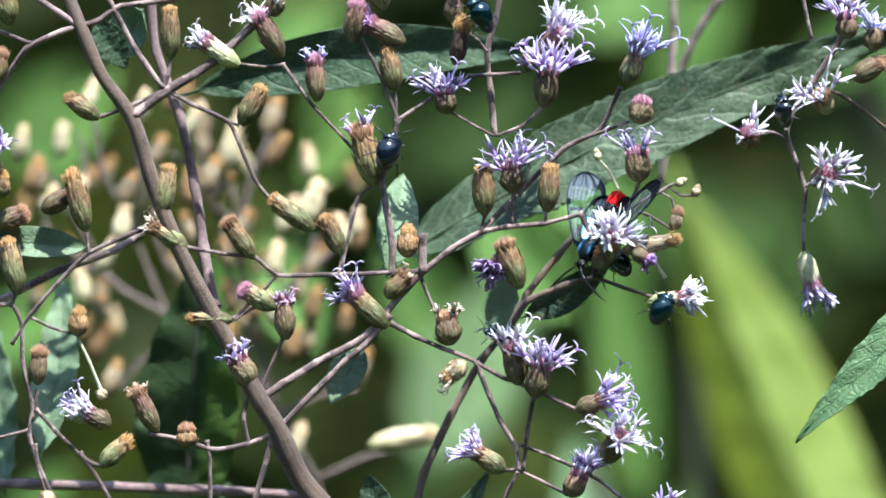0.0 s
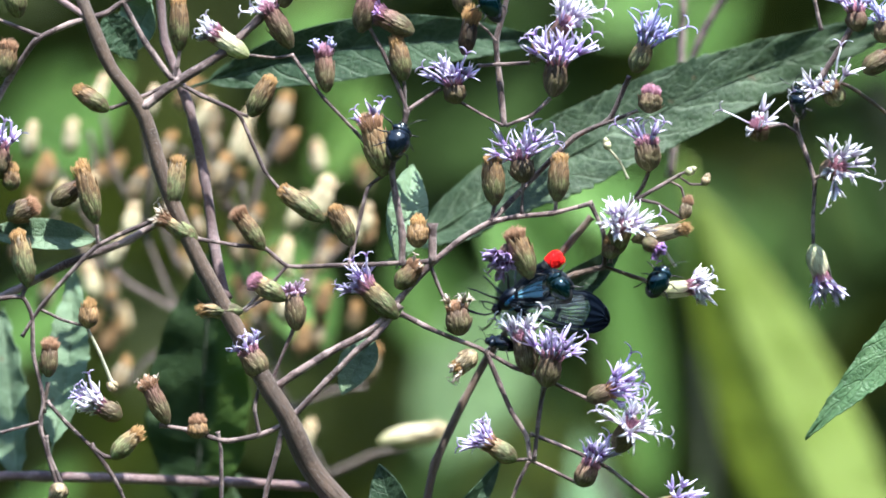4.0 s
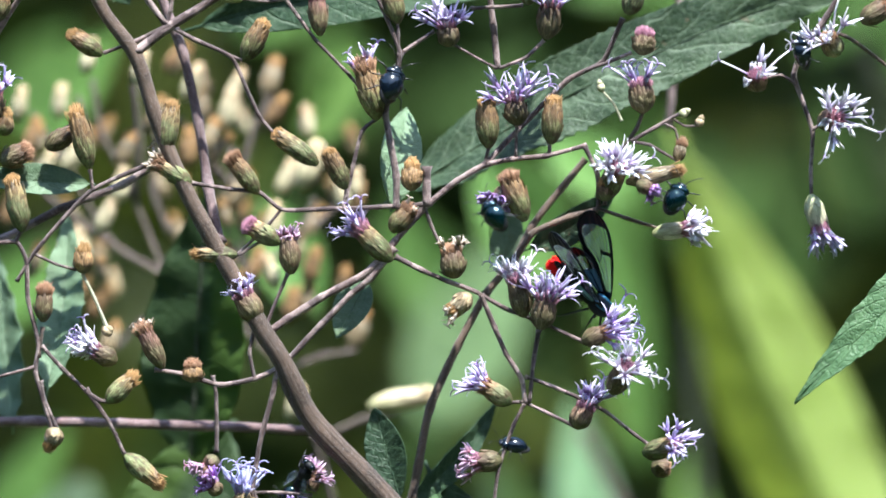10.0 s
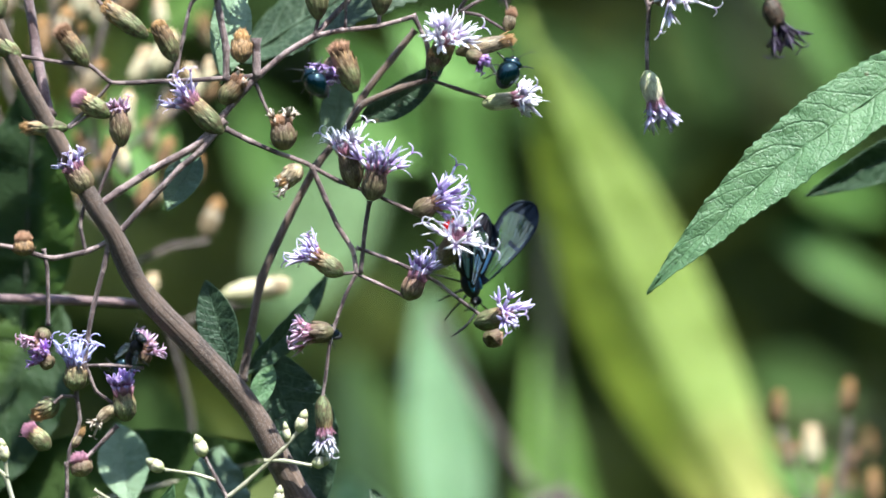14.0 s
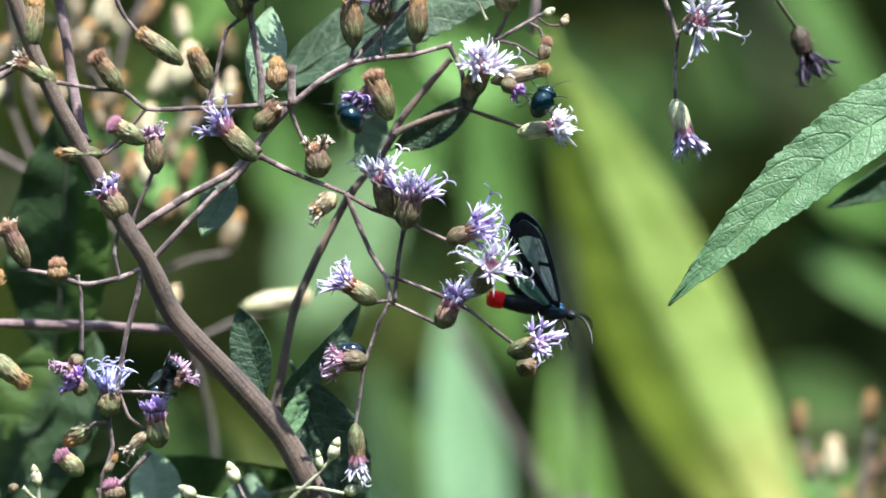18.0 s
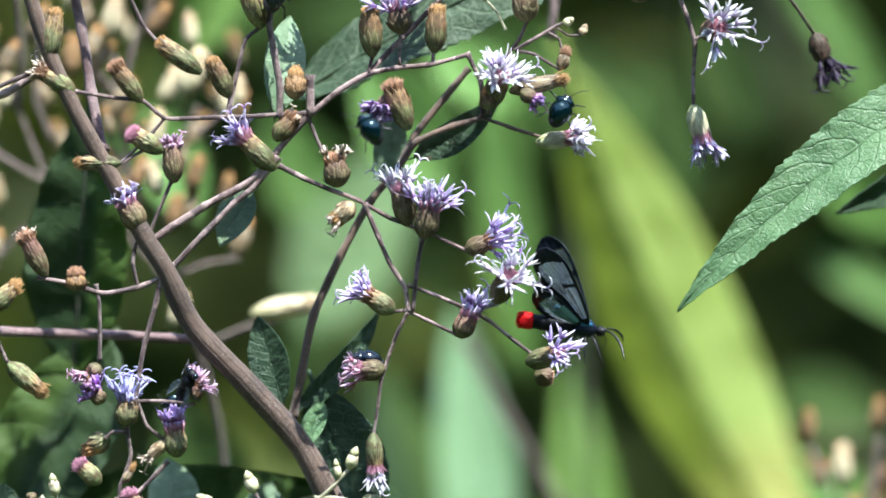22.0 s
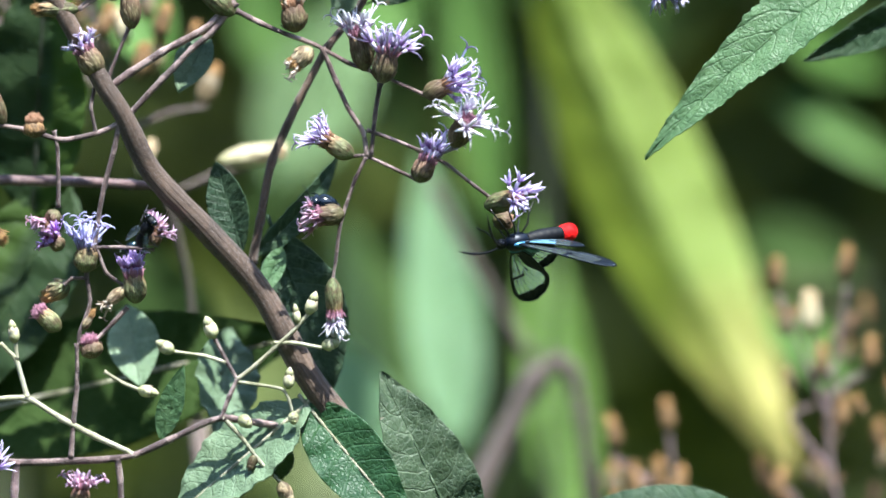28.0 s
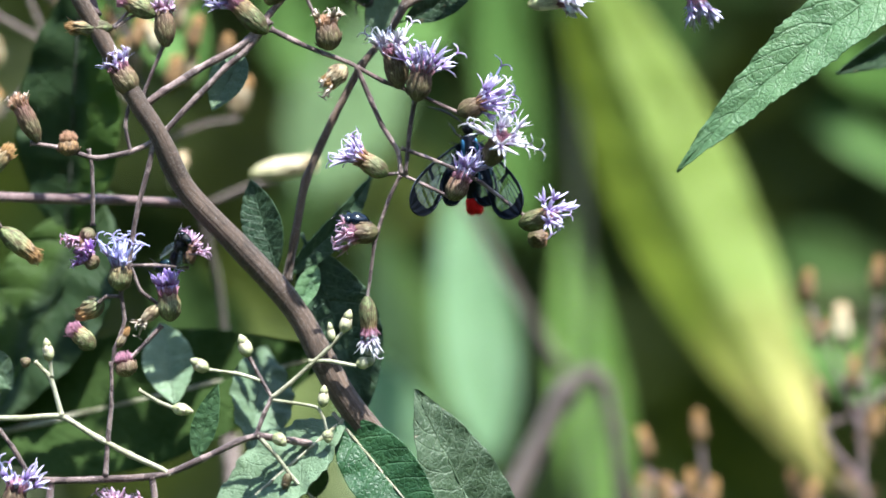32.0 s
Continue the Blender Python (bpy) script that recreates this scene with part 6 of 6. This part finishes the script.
TIMES = [row[0] for row in SWAY]
m0 = swayed(0) @ placed(*MOTH[0][1:4], facing(*MOTH[0][4:7]))
the_moth = moth(m0)
wings = []
for sgn in (1, -1):
    for hind in (False, True):
        wings.append((wing(the_moth, hind, m0 @ wing_pose(sgn, *MOTH[0][7 if sgn > 0 else 10:][:3], hind), sgn), sgn, hind))
for w, _, _ in wings:
    w.matrix_parent_inverse = Matrix.Identity(4)
    for child in w.children:
        child.matrix_parent_inverse = Matrix.Identity(4)
        child.matrix_basis = Matrix.Identity(4)

SITTING = []


def sitting(rows, turn, label, size=1.0, dark=False, d=-3.0):
    m = placed(*(list(rows[0][1:]) + [d])[:3], turn)
    SITTING.append((beetle(m, label, size, dark), rows, turn, d))


sitting(BEETLE_UP, facing(125, -15, 15), "glossy blue-green leaf beetle with dark legs on a flower", 0.95, False, -6.0)
sitting(BEETLE_WHITE, facing(62, -22, 8), "glossy green-blue leaf beetle on a white flower", 0.98)
sitting(BEETLE_LOW, facing(165, 0, -55), "small blue-black leaf beetle on a thin stem", 0.85, True, 1.5)
sitting([(0, 682, 268), (32, 682, 268)], facing(70, -25, -25), "blue-black leaf beetle clinging to a brown seed head", 1.12, True)
sitting([(0, 842, 26), (32, 842, 26)], facing(120, 0, -40), "blue-green leaf beetle behind a tan seed head", 1.1)
sitting([(0, 497, 985), (32, 497, 985)], facing(200, 0, 40), "teal leaf beetle under a pink flower head", 0.7, False, 5.0)
fly_turn = facing(62, 35, 30)
SITTING.append((fly(placed(538, 954, -4, fly_turn)), [(0, 538, 954), (32, 538, 954)], fly_turn, -3.0))
STALK_BEETLE = beetle(placed(1394, 192, -3, facing(100, 0, 50)), "small blue-black leaf beetle on a lilac flower", 0.9, True)


# ---- movement ----
def motions():
    walk(plant, [(t, swayed(t) @ Matrix.Translation(BASE)) for t in TIMES])
    walk(stalk, [(t, Matrix.Translation(Vector((0.16 + dx * 1e-3, 0.02, dz * 1e-3)))) for t, dx, dz in STALK_SWAY])
    walk(STALK_BEETLE, [(t, Matrix.Translation(Vector((dx, 0, dz)) * 1e-3) @ placed(1394 + 20 * min(1, t / 9), 192, -3, facing(100, 0, 50))) for t, dx, dz in STALK_SWAY])
    for ob, rows, turn, d in SITTING:
        walk(ob, [(t, swayed(t) @ placed(*(between(rows, t) + [d])[:3], turn)) for t in TIMES])
    moth_rows, wing_rows = [], []
    for t in sorted(set(TIMES) | {row[0] for row in MOTH}):
        u, v, d, a, p, r, *angles = between(MOTH, t)
        moth_rows.append((t, swayed(t) @ placed(u, v, d, facing(a, p, r))))
        wing_rows.append((t, angles))
    walk(the_moth, moth_rows)
    for ob, sgn, hind in wings:
        walk(ob, [(t, wing_pose(sgn, *(k[:3] if sgn > 0 else k[3:]), hind)) for t, k in wing_rows])


motions()
